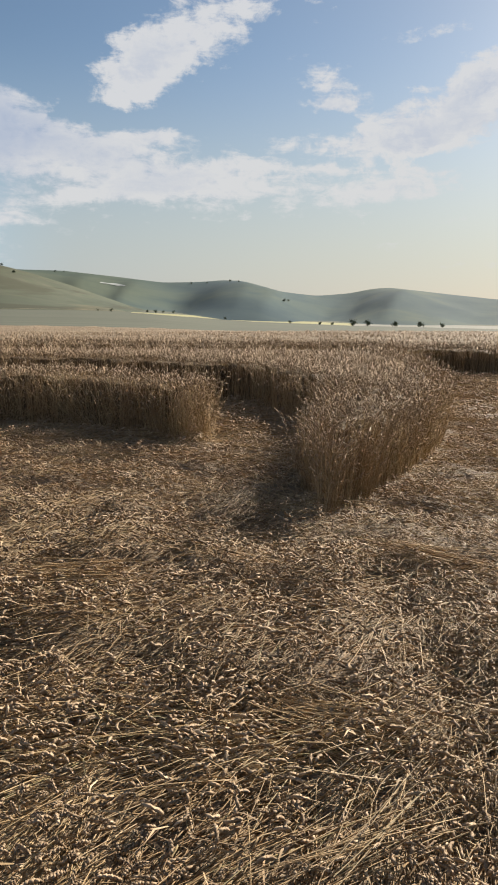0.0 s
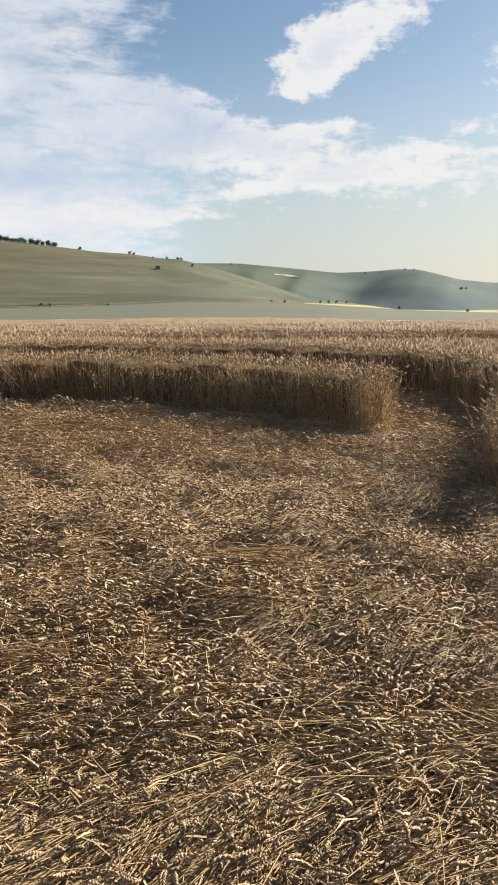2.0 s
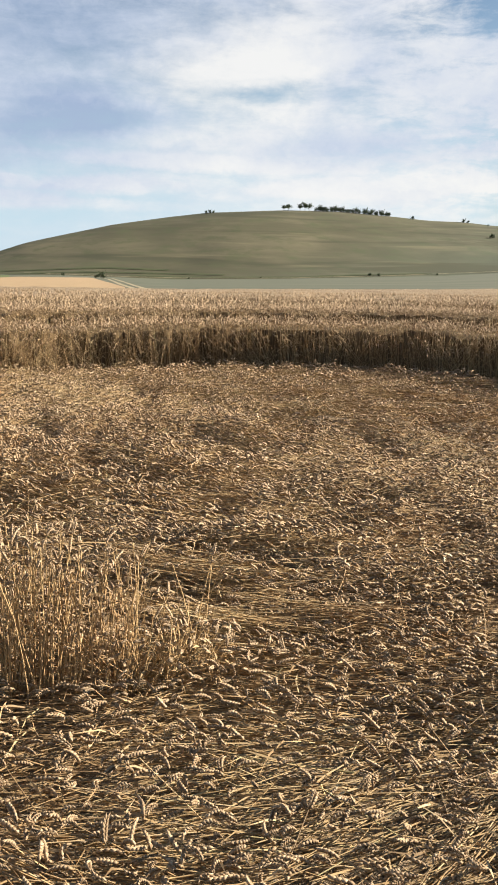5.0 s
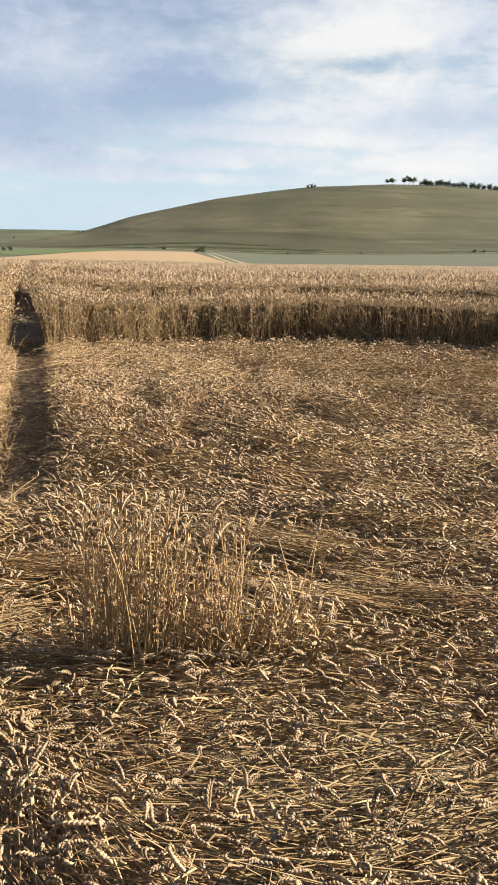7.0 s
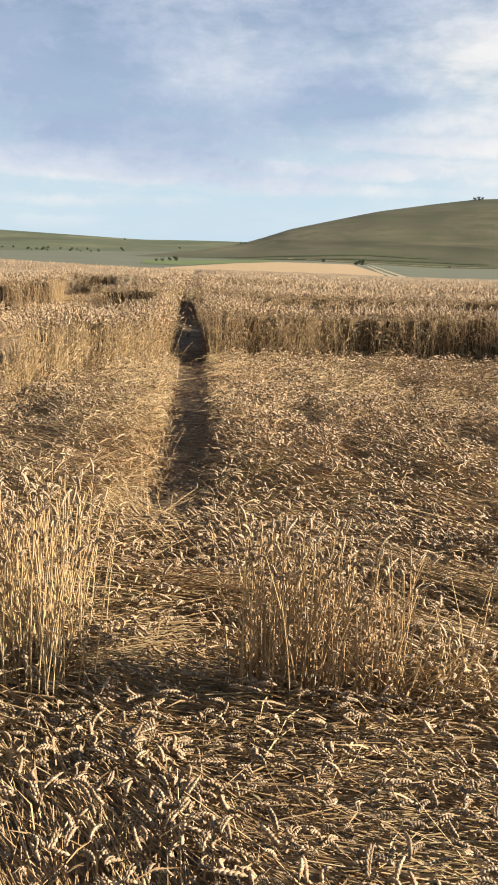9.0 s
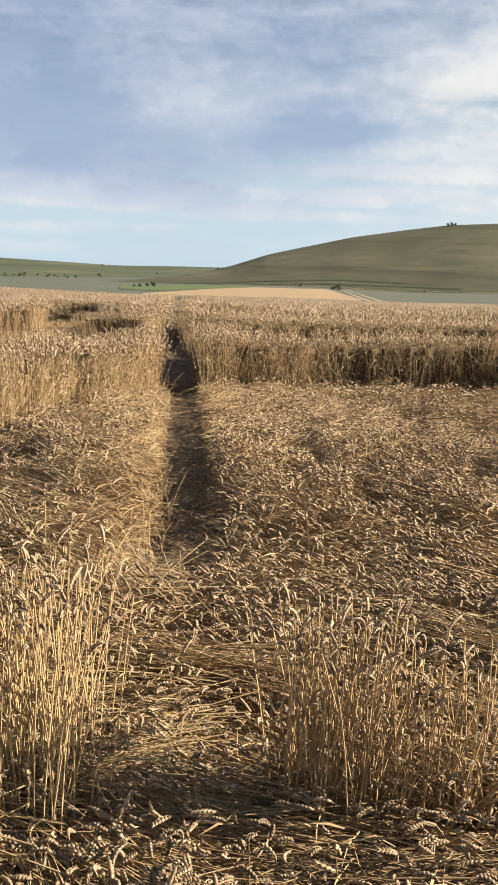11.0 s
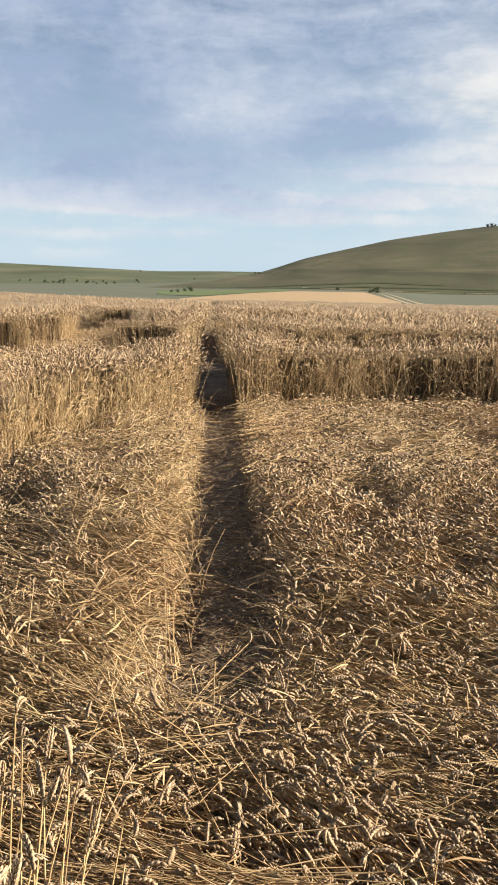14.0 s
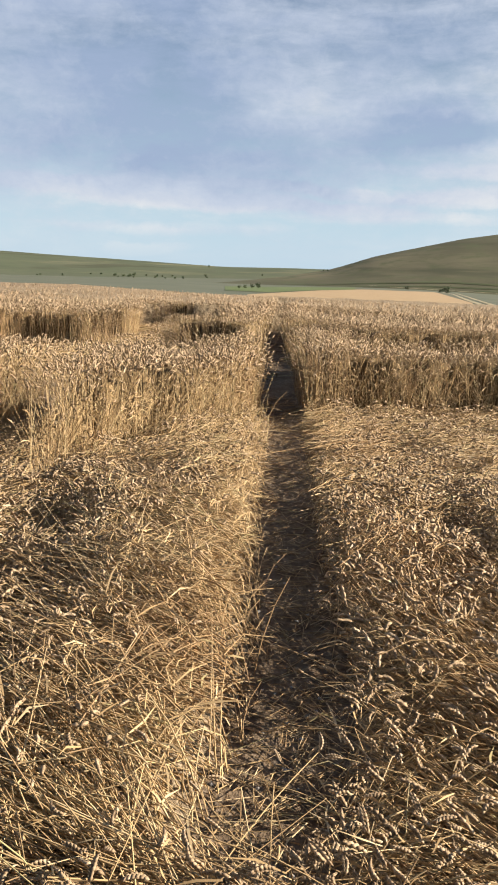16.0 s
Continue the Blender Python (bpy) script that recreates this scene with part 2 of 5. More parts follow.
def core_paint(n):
    # dark ramp: the shade between crowded stalks is put into the colour
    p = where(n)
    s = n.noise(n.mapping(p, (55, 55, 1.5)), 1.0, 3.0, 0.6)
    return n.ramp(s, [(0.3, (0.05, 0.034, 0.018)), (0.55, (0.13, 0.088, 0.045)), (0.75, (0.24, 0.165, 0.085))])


def canopy_paint(n):
    p = where(n)
    s = n.noise(p, 9.0, 5.0, 0.7)
    t = n.noise(n.mapping(p, (0.25, 0.6, 0.3), (0, 0, 0.6)), 1.0, 4.0, 0.6)
    c = n.ramp(s, [(0.3, (0.20, 0.148, 0.095)), (0.52, (0.31, 0.238, 0.155)), (0.72, (0.42, 0.335, 0.225))])
    return n.mix(n.smooth(t, 0.4, 0.65), c, n.mix(1.0, c, (0.82, 0.78, 0.76, 1), "MULTIPLY"))


def canopy_bump(n):
    return n.noise(where(n), 14.0, 5.0, 0.75), 1.0, 0.12


def soil_paint(n):
    p = where(n)
    a, b = n.noise(p, 28.0, 5.0, 0.65), n.noise(p, 3.0, 3.0)
    c = n.ramp(a, [(0.3, (0.105, 0.074, 0.048)), (0.55, (0.190, 0.138, 0.092)), (0.74, (0.32, 0.25, 0.18))])
    return n.mix(n.smooth(b, 0.4, 0.65), c, n.mix(1.0, c, (0.75, 0.7, 0.66, 1), "MULTIPLY"))


def soil_bump(n):
    return n.noise(where(n), 45.0, 5.0, 0.65), 0.9, 0.02


def valley_paint(n):
    p = where(n)
    a = n.noise(n.mapping(p, (0.012, 0.05, 0.02), (0, 0, 0.35)), 1.0, 5.0, 0.6)
    b = n.noise(p, 0.25, 4.0, 0.6)
    c = n.ramp(a, [(0.3, (0.084, 0.090, 0.070)), (0.5, (0.102, 0.106, 0.083)), (0.7, (0.126, 0.126, 0.098))])
    return n.mix(n.math("MULTIPLY", b, 0.4), c, (0.13, 0.15, 0.09, 1))


def hill_paint(n):
    p = where(n)
    a = n.noise(n.mapping(p, (0.006, 0.006, 0.035)), 1.0, 6.0, 0.6, 0.4)
    b = n.noise(p, 0.035, 5.0, 0.65)
    d = n.noise(n.mapping(p, (0.004, 0.004, 0.11)), 1.0, 4.0, 0.6, 0.3)
    c = n.ramp(a, [(0.3, (0.060, 0.060, 0.036)), (0.5, (0.092, 0.087, 0.054)), (0.7, (0.142, 0.126, 0.080))])
    c = n.mix(n.smooth(b, 0.45, 0.7), c, (0.078, 0.086, 0.046, 1))
    px = n.add("ShaderNodeSeparateXYZ", {0: p}).outputs[0]
    c = n.mix(n.math("MULTIPLY", n.smooth(px, -480.0, -160.0), 0.65), c, n.mix(a, (0.058, 0.084, 0.066, 1), (0.098, 0.124, 0.090, 1)))
    c = n.mix(n.math("MULTIPLY", n.smooth(px, -780.0, -1050.0), 0.6), c, (0.074, 0.094, 0.058, 1))
    e = n.noise(n.mapping(p, (0.0035, 0.0035, 0.075), (0, 0, 0), (9.0, 4.0, 2.0)), 1.0, 4.0, 0.6, 0.4)
    c = n.mix(n.math("MULTIPLY", n.smooth(e, 0.50, 0.64), 0.75), c, (0.056, 0.058, 0.035, 1))
    return n.mix(n.math("MULTIPLY", n.smooth(d, 0.55, 0.75), 0.6), c, (0.20, 0.175, 0.105, 1))


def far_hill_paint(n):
    # the same downland grass, greener, with blue distance haze painted into the colour
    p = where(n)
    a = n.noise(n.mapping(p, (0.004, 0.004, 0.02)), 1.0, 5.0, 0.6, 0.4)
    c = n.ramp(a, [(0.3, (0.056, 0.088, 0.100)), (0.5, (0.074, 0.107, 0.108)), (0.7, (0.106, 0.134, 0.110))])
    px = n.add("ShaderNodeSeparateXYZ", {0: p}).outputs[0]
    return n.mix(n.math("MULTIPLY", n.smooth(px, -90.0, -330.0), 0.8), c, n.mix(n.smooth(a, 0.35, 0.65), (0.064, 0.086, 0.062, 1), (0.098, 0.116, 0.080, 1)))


def plain_noise(c0, c1, scale, detail=4.0):
    def paint(n):
        return n.ramp(n.noise(where(n), scale, detail, 0.6), [(0.3, c0), (0.7, c1)])
    return paint


STRAW = material("straw", straw_paint, 0.62, 0.18)
EAR = material("wheat_ear", ear_paint, 0.75, 0.15, through_light=0.07)
MAT = material("trodden_straw", mat_paint, 0.75, 0.2, mat_bump)
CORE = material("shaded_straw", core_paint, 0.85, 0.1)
CANOPY = material("crop_canopy", canopy_paint, 0.85, 0.1, canopy_bump)
SOIL = material("chalky_soil", soil_paint, 0.95, 0.1, soil_bump)
VALLEY = material("valley_crop", valley_paint, 0.95, 0.1)
HILL = material("downland_grass", hill_paint, 0.95, 0.1)
FAR_HILL = material("hazed_downland_grass", far_hill_paint, 0.95, 0.05)
TAN = material("ripe_field", plain_noise((0.29, 0.205, 0.118), (0.37, 0.272, 0.165), 0.3), 0.95, 0.1)
YELLOW = material("stubble_field", plain_noise((0.30, 0.29, 0.14), (0.40, 0.38, 0.20), 0.05), 0.95, 0.1)
PALE = material("pale_field", plain_noise((0.20, 0.20, 0.17), (0.26, 0.25, 0.21), 0.05), 0.95, 0.1)
GREEN = material("meadow", plain_noise((0.085, 0.112, 0.048), (0.125, 0.150, 0.068), 0.08), 0.95, 0.1)
TRACK = material("chalk_track", plain_noise((0.25, 0.22, 0.14), (0.34, 0.30, 0.20), 0.4), 0.95, 0.1)
# chalk greyed and cooled: distance haze is put into its colour
CHALK = material("chalk", plain_noise((0.27, 0.30, 0.29), (0.36, 0.37, 0.35), 0.1), 0.9, 0.1)
LEAF = material("leaves", plain_noise((0.030, 0.045, 0.022), (0.065, 0.085, 0.038), 0.6), 0.8, 0.2)
BANK = material("bank_grass", plain_noise((0.042, 0.052, 0.026), (0.072, 0.082, 0.040), 0.08), 0.95, 0.1)
BARK = material("bark", plain_noise((0.06, 0.05, 0.04), (0.12, 0.10, 0.08), 3.0), 0.9, 0.1)
STONE = material("flint", plain_noise((0.20, 0.18, 0.155), (0.40, 0.37, 0.33), 90.0), 0.7, 0.3)


# ---------------------------------------------------------------- mesh helpers
def mesh_from(name, verts, faces, mats, smooth=False, index=None):
    """verts (N,3); faces: list of int arrays (M,k)."""
    me = bpy.data.meshes.new(name)
    verts = np.asarray(verts, dtype=np.float32).reshape(-1, 3)
    loops = np.concatenate([f.ravel() for f in faces]).astype(np.int32)
    sizes = np.concatenate([np.full(len(f), f.shape[1]) for f in faces]).astype(np.int32)
    starts = np.concatenate(([0], np.cumsum(sizes)[:-1])).astype(np.int32)
    me.vertices.add(len(verts))
    me.vertices.foreach_set("co", verts.ravel())
    me.loops.add(len(loops))
    me.loops.foreach_set("vertex_index", loops)
    me.polygons.add(len(sizes))
    me.polygons.foreach_set("loop_start", starts)
    me.polygons.foreach_set("loop_total", sizes)
    if smooth:
        me.polygons.foreach_set("use_smooth", np.ones(len(sizes), dtype=bool))
    for m in mats:
        me.materials.append(m)
    if index is not None:
        me.polygons.foreach_set("material_index", np.asarray(index, dtype=np.int32))
    me.update(calc_edges=True)
    return me


TRIS = [0]


def mesh_part(name, verts, faces, mat, parent=None, label="", smooth=False):
    ob = new(name, mesh_from(name, verts, faces, [mat], smooth))
    TRIS[0] += sum(len(f) * (f.shape[1] - 2) for f in faces)
    if parent:
        ob.parent = parent
    if label:
        ob["label"] = label
    return ob


RNG = np.random.default_rng(11)


def wave_noise(scale, seed, n=7):
    """A smooth random function of the plan, about -1 to 1."""
    r = np.random.default_rng(seed)
    a = r.uniform(0, 2 * math.pi, n)
    k = 2 * math.pi / scale * r.uniform(0.5, 1.6, n)
    ph = r.uniform(0, 2 * math.pi, n)
    kx, ky = k * np.cos(a), k * np.sin(a)

    def f(x, y):
        s = 0
        for i in range(n):
            s = s + np.sin(kx[i] * x + ky[i] * y + ph[i])
        return s / math.sqrt(n) * 0.75
    return f


def unit(v):
    return v / np.maximum(np.linalg.norm(v, axis=-1, keepdims=True), 1e-9)


def sides(d):
    ref = np.where(np.abs(d[:, 2:3]) < 0.9, np.array([[0.0, 0.0, 1.0]]), np.array([[1.0, 0.0, 0.0]]))
    u = unit(np.cross(d, ref))
    return u, np.cross(d, u)


def bent(base, d0, d1, length, s):
    """Points along a stalk that leaves in d0 and arrives in d1."""
    s = np.asarray(s)[None, :, None]
    return base[:, None, :] + length[:, None, None] * (s * d0[:, None, :] + 0.5 * s * s * (d1 - d0)[:, None, :])


def stems(base, d0, d1, length, radius, seg):
    n = len(base)
    s = np.linspace(0, 1, seg + 1)
    line = bent(base, d0, d1, length, s)
    u, w = sides(unit(d0 + d1))
    turn = RNG.uniform(0, 2 * math.pi, n)
    rings = []
    for j in range(3):
        a = turn + j * 2 * math.pi / 3
        off = (np.cos(a)[:, None] * u + np.sin(a)[:, None] * w) * radius[:, None]
        rings.append(line + off[:, None, :] * (1.0 - 0.35 * s)[None, :, None])
    v = np.stack(rings, axis=2)                       # n, seg+1, 3, 3
    per = (seg + 1) * 3
    f = []
    for i in range(seg):
        for j in range(3):
            f.append((i * 3 + j, i * 3 + (j + 1) % 3, (i + 1) * 3 + (j + 1) % 3, (i + 1) * 3 + j))
    f = np.array(f)[None] + (np.arange(n) * per)[:, None, None]
    return v.reshape(-1, 3), f.reshape(-1, 4)


def ear_full():
    """An ear with two rows of spikelets: local x, y across in ear widths, z along from 0 to 1."""
    v, f = [], []
    for i in range(6):
        t = 0.03 + i * 0.142
        for side in (-1, 1):
            tt = t + (0.054 if side > 0 else 0.0)
            w = 1.04 - 0.45 * abs(i - 2.3) / 3.5
            b = len(v)
            v += [(-side * 0.15, 0, tt - 0.03), (side * 0.22 * w, 0.74 * w, tt + 0.09), (side * 1.02 * w, 0, tt + 0.10),
                  (side * 0.22 * w, -0.78 * w, tt + 0.085), (side * 0.78 * w, 0, tt + 0.29)]
            for p in ((1, 2), (2, 3), (3, 1)):
                f += [(b, b + p[0], b + p[1]), (b + 4, b + p[1], b + p[0])]
    return np.array(v, float), np.array(f)


def ear_mid():
    """The same with fewer, larger spikelets."""
    v, f = [], []
    for i in range(4):
        t = 0.02 + i * 0.205
        for side in (-1, 1):
            tt = t + (0.10 if side > 0 else 0.0)
            w = 1.0 - 0.4 * abs(i - 1.4) / 2.4
            b = len(v)
            v += [(-side * 0.2, 0, tt - 0.03), (side * 0.2 * w, 0.82 * w, tt + 0.12), (side * 1.08 * w, 0, tt + 0.13),
                  (side * 0.2 * w, -0.82 * w, tt + 0.12), (side * 0.55 * w, 0, tt + 0.33)]
            for p in ((1, 2), (2, 3), (3, 1)):
                f += [(b, b + p[0], b + p[1]), (b + 4, b + p[1], b + p[0])]
    return np.array(v, float), np.array(f)


def ear_low():
    v = np.array([(0, 0, 0), (1, 0, 0.40), (-0.5, 0.85, 0.48), (-0.5, -0.85, 0.45), (0, 0, 1)], float)
    f = np.array([(0, 2, 1), (0, 3, 2), (0, 1, 3), (4, 1, 2), (4, 2, 3), (4, 3, 1)])
    return v, f


def ear_small():
    """A stubby ear with a waist, seen from some metres off."""
    rings = [(0.20, 0.92, 0.0), (0.46, 0.62, 1.05), (0.70, 0.80, 0.0)]
    v, f = [(0, 0, 0)], []
    for t, w, turn in rings:
        v += [(w * math.cos(turn + 2.094 * j), 0.85 * w * math.sin(turn + 2.094 * j), t + (0.07, -0.05, -0.02)[j]) for j in range(3)]
    v.append((0, 0, 1))
    for j in range(3):
        k = (j + 1) % 3
        f.append((0, 1 + k, 1 + j))
        for i in range(2):
            b = 1 + 3 * i
            f += [(b + j, b + k, b + 3 + k), (b + j, b + 3 + k, b + 3 + j)]
        f.append((10, 7 + j, 7 + k))
    return np.array(v, float), np.array(f)


def ear_bead():
    """A longer ear of swelling and narrowing rings, for the middle distance."""
    rings = [(0.12, 0.80, 0.0), (0.34, 0.98, 0.6), (0.52, 0.66, 1.2), (0.72, 0.86, 0.3)]
    v, f = [(0, 0, 0)], []
    for t, w, turn in rings:
        v += [(w * math.cos(turn + 2.094 * j), 0.85 * w * math.sin(turn + 2.094 * j), t + (0.05, -0.05, 0.0)[j]) for j in range(3)]
    v.append((0, 0, 1))
    for j in range(3):
        k = (j + 1) % 3
        f.append((0, 1 + k, 1 + j))
        for i in range(3):
            b = 1 + 3 * i
            f += [(b + j, b + k, b + 3 + k), (b + j, b + 3 + k, b + 3 + j)]
        f.append((13, 10 + j, 10 + k))
    return np.array(v, float), np.array(f)


EAR_FULL, EAR_MID, EAR_BEAD, EAR_SMALL, EAR_LOW = ear_full(), ear_mid(), ear_bead(), ear_small(), ear_low()


def blades(base, d0, d1, length, width):
    """Dry leaf blades: thin bent ribbons that taper to a point."""
    n = len(base)
    line = bent(base, d0, d1, length, [0.0, 0.45, 1.0])
    u, w = sides(unit(d0 + d1))
    a = RNG.uniform(0, 2 * math.pi, n)
    across = (np.cos(a)[:, None] * u + np.sin(a)[:, None] * w) * width[:, None]
    v = np.stack([line[:, 0] - across * 0.6, line[:, 0] + across * 0.6, line[:, 1] + across, line[:, 1] - across, line[:, 2]], axis=1)
    o = (np.arange(n) * 5)[:, None]
    return [(v.reshape(-1, 3), np.array([[0, 1, 2, 3]]) + o), (np.zeros((0, 3)), np.array([[3, 2, 4]]) + o)]


def ears(base, d0, d1, length, width, shape):
    tv, tf = shape
    n = len(base)
    u, w = sides(unit(d0 + d1))
    a = RNG.uniform(0, 2 * math.pi, n)
    uu = np.cos(a)[:, None] * u + np.sin(a)[:, None] * w
    ww = np.cross(unit(d0 + d1), uu)
    line = bent(base, d0, d1, length, tv[:, 2])
    v = line + width[:, None, None] * (tv[None, :, 0, None] * uu[:, None, :] + tv[None, :, 1, None] * ww[:, None, :])
    f = tf[None] + (np.arange(n) * len(tv))[:, None, None]
    return v.reshape(-1, 3), f.reshape(-1, 3)


def joined(parts):
    vs, fs, o, last = [], {}, 0, 0
    for v, f in parts:
        # a part without points of its own shares those of the part before it
        start = o if len(v) else o - last
        vs.append(v)
        fs.setdefault(f.shape[1], []).append(f + start)
        o += len(v)
        last = len(v) or last
    return np.concatenate(vs), [np.concatenate(x) for x in fs.values()]


# ---------------------------------------------------------------- the plan of the trodden pattern
CIRCLE, CIRCLE_R = (-4.0, 5.6), 4.5             # the trodden circle
OUTER, OUTER_R = (-4.6, 6.3), 5.15              # outside of the standing crescent
RING, RING_R = (-4.9, 6.75), 7.5                # far side of the trodden ring behind it
TRAMLINE = [(-3.84, 2.13), (-4.08, 2.36), (-4.35, 2.62), (-4.77, 2.91), (-5.37, 3.28), (-6.25, 3.86), (-7.69, 4.83), (-8.86, 5.57), (-11.04, 7.0), (-16.6, 10.6), (-21.3, 13.9), (-31.0, 20.5), (-60.0, 40.0)]
HEIGHT = 0.72                                   # of the standing wheat
# the trodden ground about the first standpoint and along the far side of the clump
OPEN_GROUND = [(0.20, 5.35), (0.50, 5.42), (0.90, 6.20), (1.34, 7.0), (1.86, 8.2), (2.36, 9.5), (2.95, 12.5), (3.2, 15.5), (3.1, 18.6), (4.6, 20.9), (6.2, 19.3), (8.5, 17.0),
               (11.0, 10.0), (9.0, -4.0), (-2.0, -5.0), (-7.8, -1.0), (-7.05, 1.75), (-5.0, 3.0), (-2.0, 3.0)]
MOUTH = [(-0.42, 8.8), (-0.6, 10.2), (-1.2, 12.0), (-0.44, 13.0), (0.06, 12.2), (0.78, 10.2), (0.95, 9.4), (0.56, 7.0), (0.20, 5.40), (-2.0, 3.2), (-3.0, 6.0)]
FAR_PATHS = [([(-6.4, 18.8), (-3.4, 19.7), (-0.6, 20.3), (0.8, 20.8), (2.4, 21.9)], 1.2),
             ([(-18.6, 7.2), (-17.2, 7.8), (-16.2, 7.9)], 0.75),
             ([(-20.6, 14.4), (-18.2, 14.2)], 0.45),
             ([(-14.6, 9.2), (-12.6, 8.9)], 0.35),
             ([(-7.1, 2.22), (-7.85, 2.64), (-9.0, 3.2), (-10.1, 3.85), (-11.2, 4.6)], 0.28),
             ([(-6.3, 1.75), (-7.1, 2.22)], 0.44)]


def inside(poly, x, y):
    hit = np.zeros(np.shape(x), bool)
    j = len(poly) - 1
    for i in range(len(poly)):
        (xi, yi), (xj, yj) = poly[i], poly[j]
        hit ^= ((yi > y) != (yj > y)) & (x < (xj - xi) * (y - yi) / (yj - yi + 1e-12) + xi)
        j = i
    return hit


def line_dist(line, x, y):
    best = np.full(np.shape(x), 1e9)
    for (x0, y0), (x1, y1) in zip(line[:-1], line[1:]):
        dx, dy = x1 - x0, y1 - y0
        t = np.clip(((x - x0) * dx + (y - y0) * dy) / (dx * dx + dy * dy), 0, 1)
        best = np.minimum(best, np.hypot(x - x0 - t * dx, y - y0 - t * dy))
    return best


edge_wobble, edge_fine = wave_noise(1.7, 3), wave_noise(0.45, 4)


def tram(x, y):
    """Distance to the middle of the tramline, and whether it lies to its left."""
    return line_dist(TRAMLINE, x, y)


def trodden(x, y):
    """Where the wheat lies flat or is gone."""
    w = 0.06 * edge_wobble(x, y) + 0.035 * edge_fine(x, y)
    m = np.hypot(x - CIRCLE[0], y - CIRCLE[1]) < CIRCLE_R + w
    ro, rr = np.hypot(x - OUTER[0], y - OUTER[1]), np.hypot(x - RING[0], y - RING[1])
    right_of_tram = (5.48 - 1.85) * (x + 3.2) - (-8.75 + 3.2) * (y - 1.85) > 0
    m |= (ro > OUTER_R + w) & (rr < RING_R + w) & ~(inside(CLUMP_LAND, x, y)) & right_of_tram & ((tram(x, y) > 1.05 + 2 * w) | (x > -8.0))
    m |= inside(OPEN_GROUND, x + w, y + w)
    m |= inside(MOUTH, x + w, y - w)
    m |= tram(x, y) < 0.17 + 0.5 * w + 0.06 * np.clip((-7.6 - x) / 1.0, 0, 1)
    m |= inside(GLADE, x + w, y - w) | inside(FAR_GLADE, x - w, y + w)
    for line, half in FAR_PATHS:
        m |= line_dist(line, x, y) < half + w
    return m


# the wide trodden glade beyond the sunlit wedge
GLADE = [(-10.2, 4.4), (-11.0, 6.4), (-12.6, 7.9), (-13.6, 8.5), (-14.6, 7.6), (-16.6, 7.3), (-17.6, 5.4), (-14.5, 2.2), (-11.6, 3.2)]
FAR_GLADE = [(-16.2, 7.2), (-15.4, 8.9), (-21.7, 12.3), (-22.9, 10.4)]
CLUMP_LAND = [(0.20, 5.35), (0.56, 7.0), (0.95, 9.4), (0.78, 10.2), (0.06, 12.2), (3.2, 12.5), (3.2, 9.5), (1.0, 5.45)]

FIELD_END = ([-180, -60, -17, -6, 2, 10, 18, 35, 45, 52, 60, 66, 70, 76, 120, 180],
             [-1.3, -1.2, -1.17, -1.45, -1.70, -1.90, -2.05, -2.04, -1.98, -1.78, -1.60, -1.33, -1.12, -1.05, -1.2, -1.3])
HILL_FOOT = ([-180, -60, -17, -3, 2, 7, 12, 17, 22, 28, 34, 40, 47, 52, 57, 62, 70, 76, 120, 180],
             [-0.9, -0.9, -1.02, -1.10, -1.03, -0.57, -0.52, -0.58, -0.86, -1.05, -1.15, -1.22, -0.98, -0.9, -0.88, -0.80, -0.75, -0.72, -0.9, -0.9])
FOOT_R = ([-180, -60, -17, 2, 8, 17, 30, 45, 55, 62, 70, 120, 180], [1200, 1200, 1200, 1150, 1000, 800, 700, 700, 800, 1100, 1200, 1200, 1200])


def azimuth(x, y):
    return np.degrees(np.arctan2(-x, y))


def curl(az):
    e = np.tan(np.radians(np.interp(az, *FIELD_END)))
    return e * e / (4 * (1.5 - HEIGHT))


def crest(az):
    """Where the rounded field drops out of sight."""
    return np.sqrt((1.5 - HEIGHT) / curl(az))


def land(x, y):
    """Height of the ground: the rounded field, then a straight fall across the valley to the hill's foot."""
    r, az = np.hypot(x, y), azimuth(x, y)
    k, r1 = curl(az), 1.5 * crest(az)
    rf = np.interp(az, *FOOT_R)
    zf = 1.5 + rf * np.tan(np.radians(np.interp(az, *HILL_FOOT)))
    z1 = -k * r1 * r1
    far = z1 + (zf - z1) * np.clip((r - r1) / (rf - r1), 0, 1)
    return np.where(r < r1, -k * r * r, far)


def polar_sheet(name, azs, rs_of, z_of, mat, wrap=False, smooth=True, label=""):
    """A sheet over azimuths and distances: rs_of(az) gives the distances, z_of(x, y) the heights."""
    grid = np.array([rs_of(a) for a in azs])
    a = np.radians(np.array(azs))[:, None]
    x, y = -np.sin(a) * grid, np.cos(a) * grid
    v = np.stack([x, y, z_of(x, y)], axis=-1)
    na, nr = grid.shape
    i, j = np.meshgrid(np.arange(na if wrap else na - 1), np.arange(nr - 1), indexing="ij")
    i2 = (i + 1) % na
    f = np.stack([i * nr + j, i * nr + j + 1, i2 * nr + j + 1, i2 * nr + j], axis=-1).reshape(-1, 4)
    return mesh_part(name, v.reshape(-1, 3), [f], mat, smooth=smooth, label=label)


# ---------------------------------------------------------------- ground, valley and hills
all_az = np.concatenate([np.arange(-180, -30, 5), np.arange(-30, 90, 1.0), np.arange(90, 180, 5)])
NEAR_STEPS = np.concatenate([[0.0005], np.linspace(0.01, 0.3, 24), np.linspace(0.33, 1.45, 26)])
FAR_STEPS = np.concatenate([np.linspace(0.004, 0.06, 10), np.geomspace(0.075, 1.0, 30)])


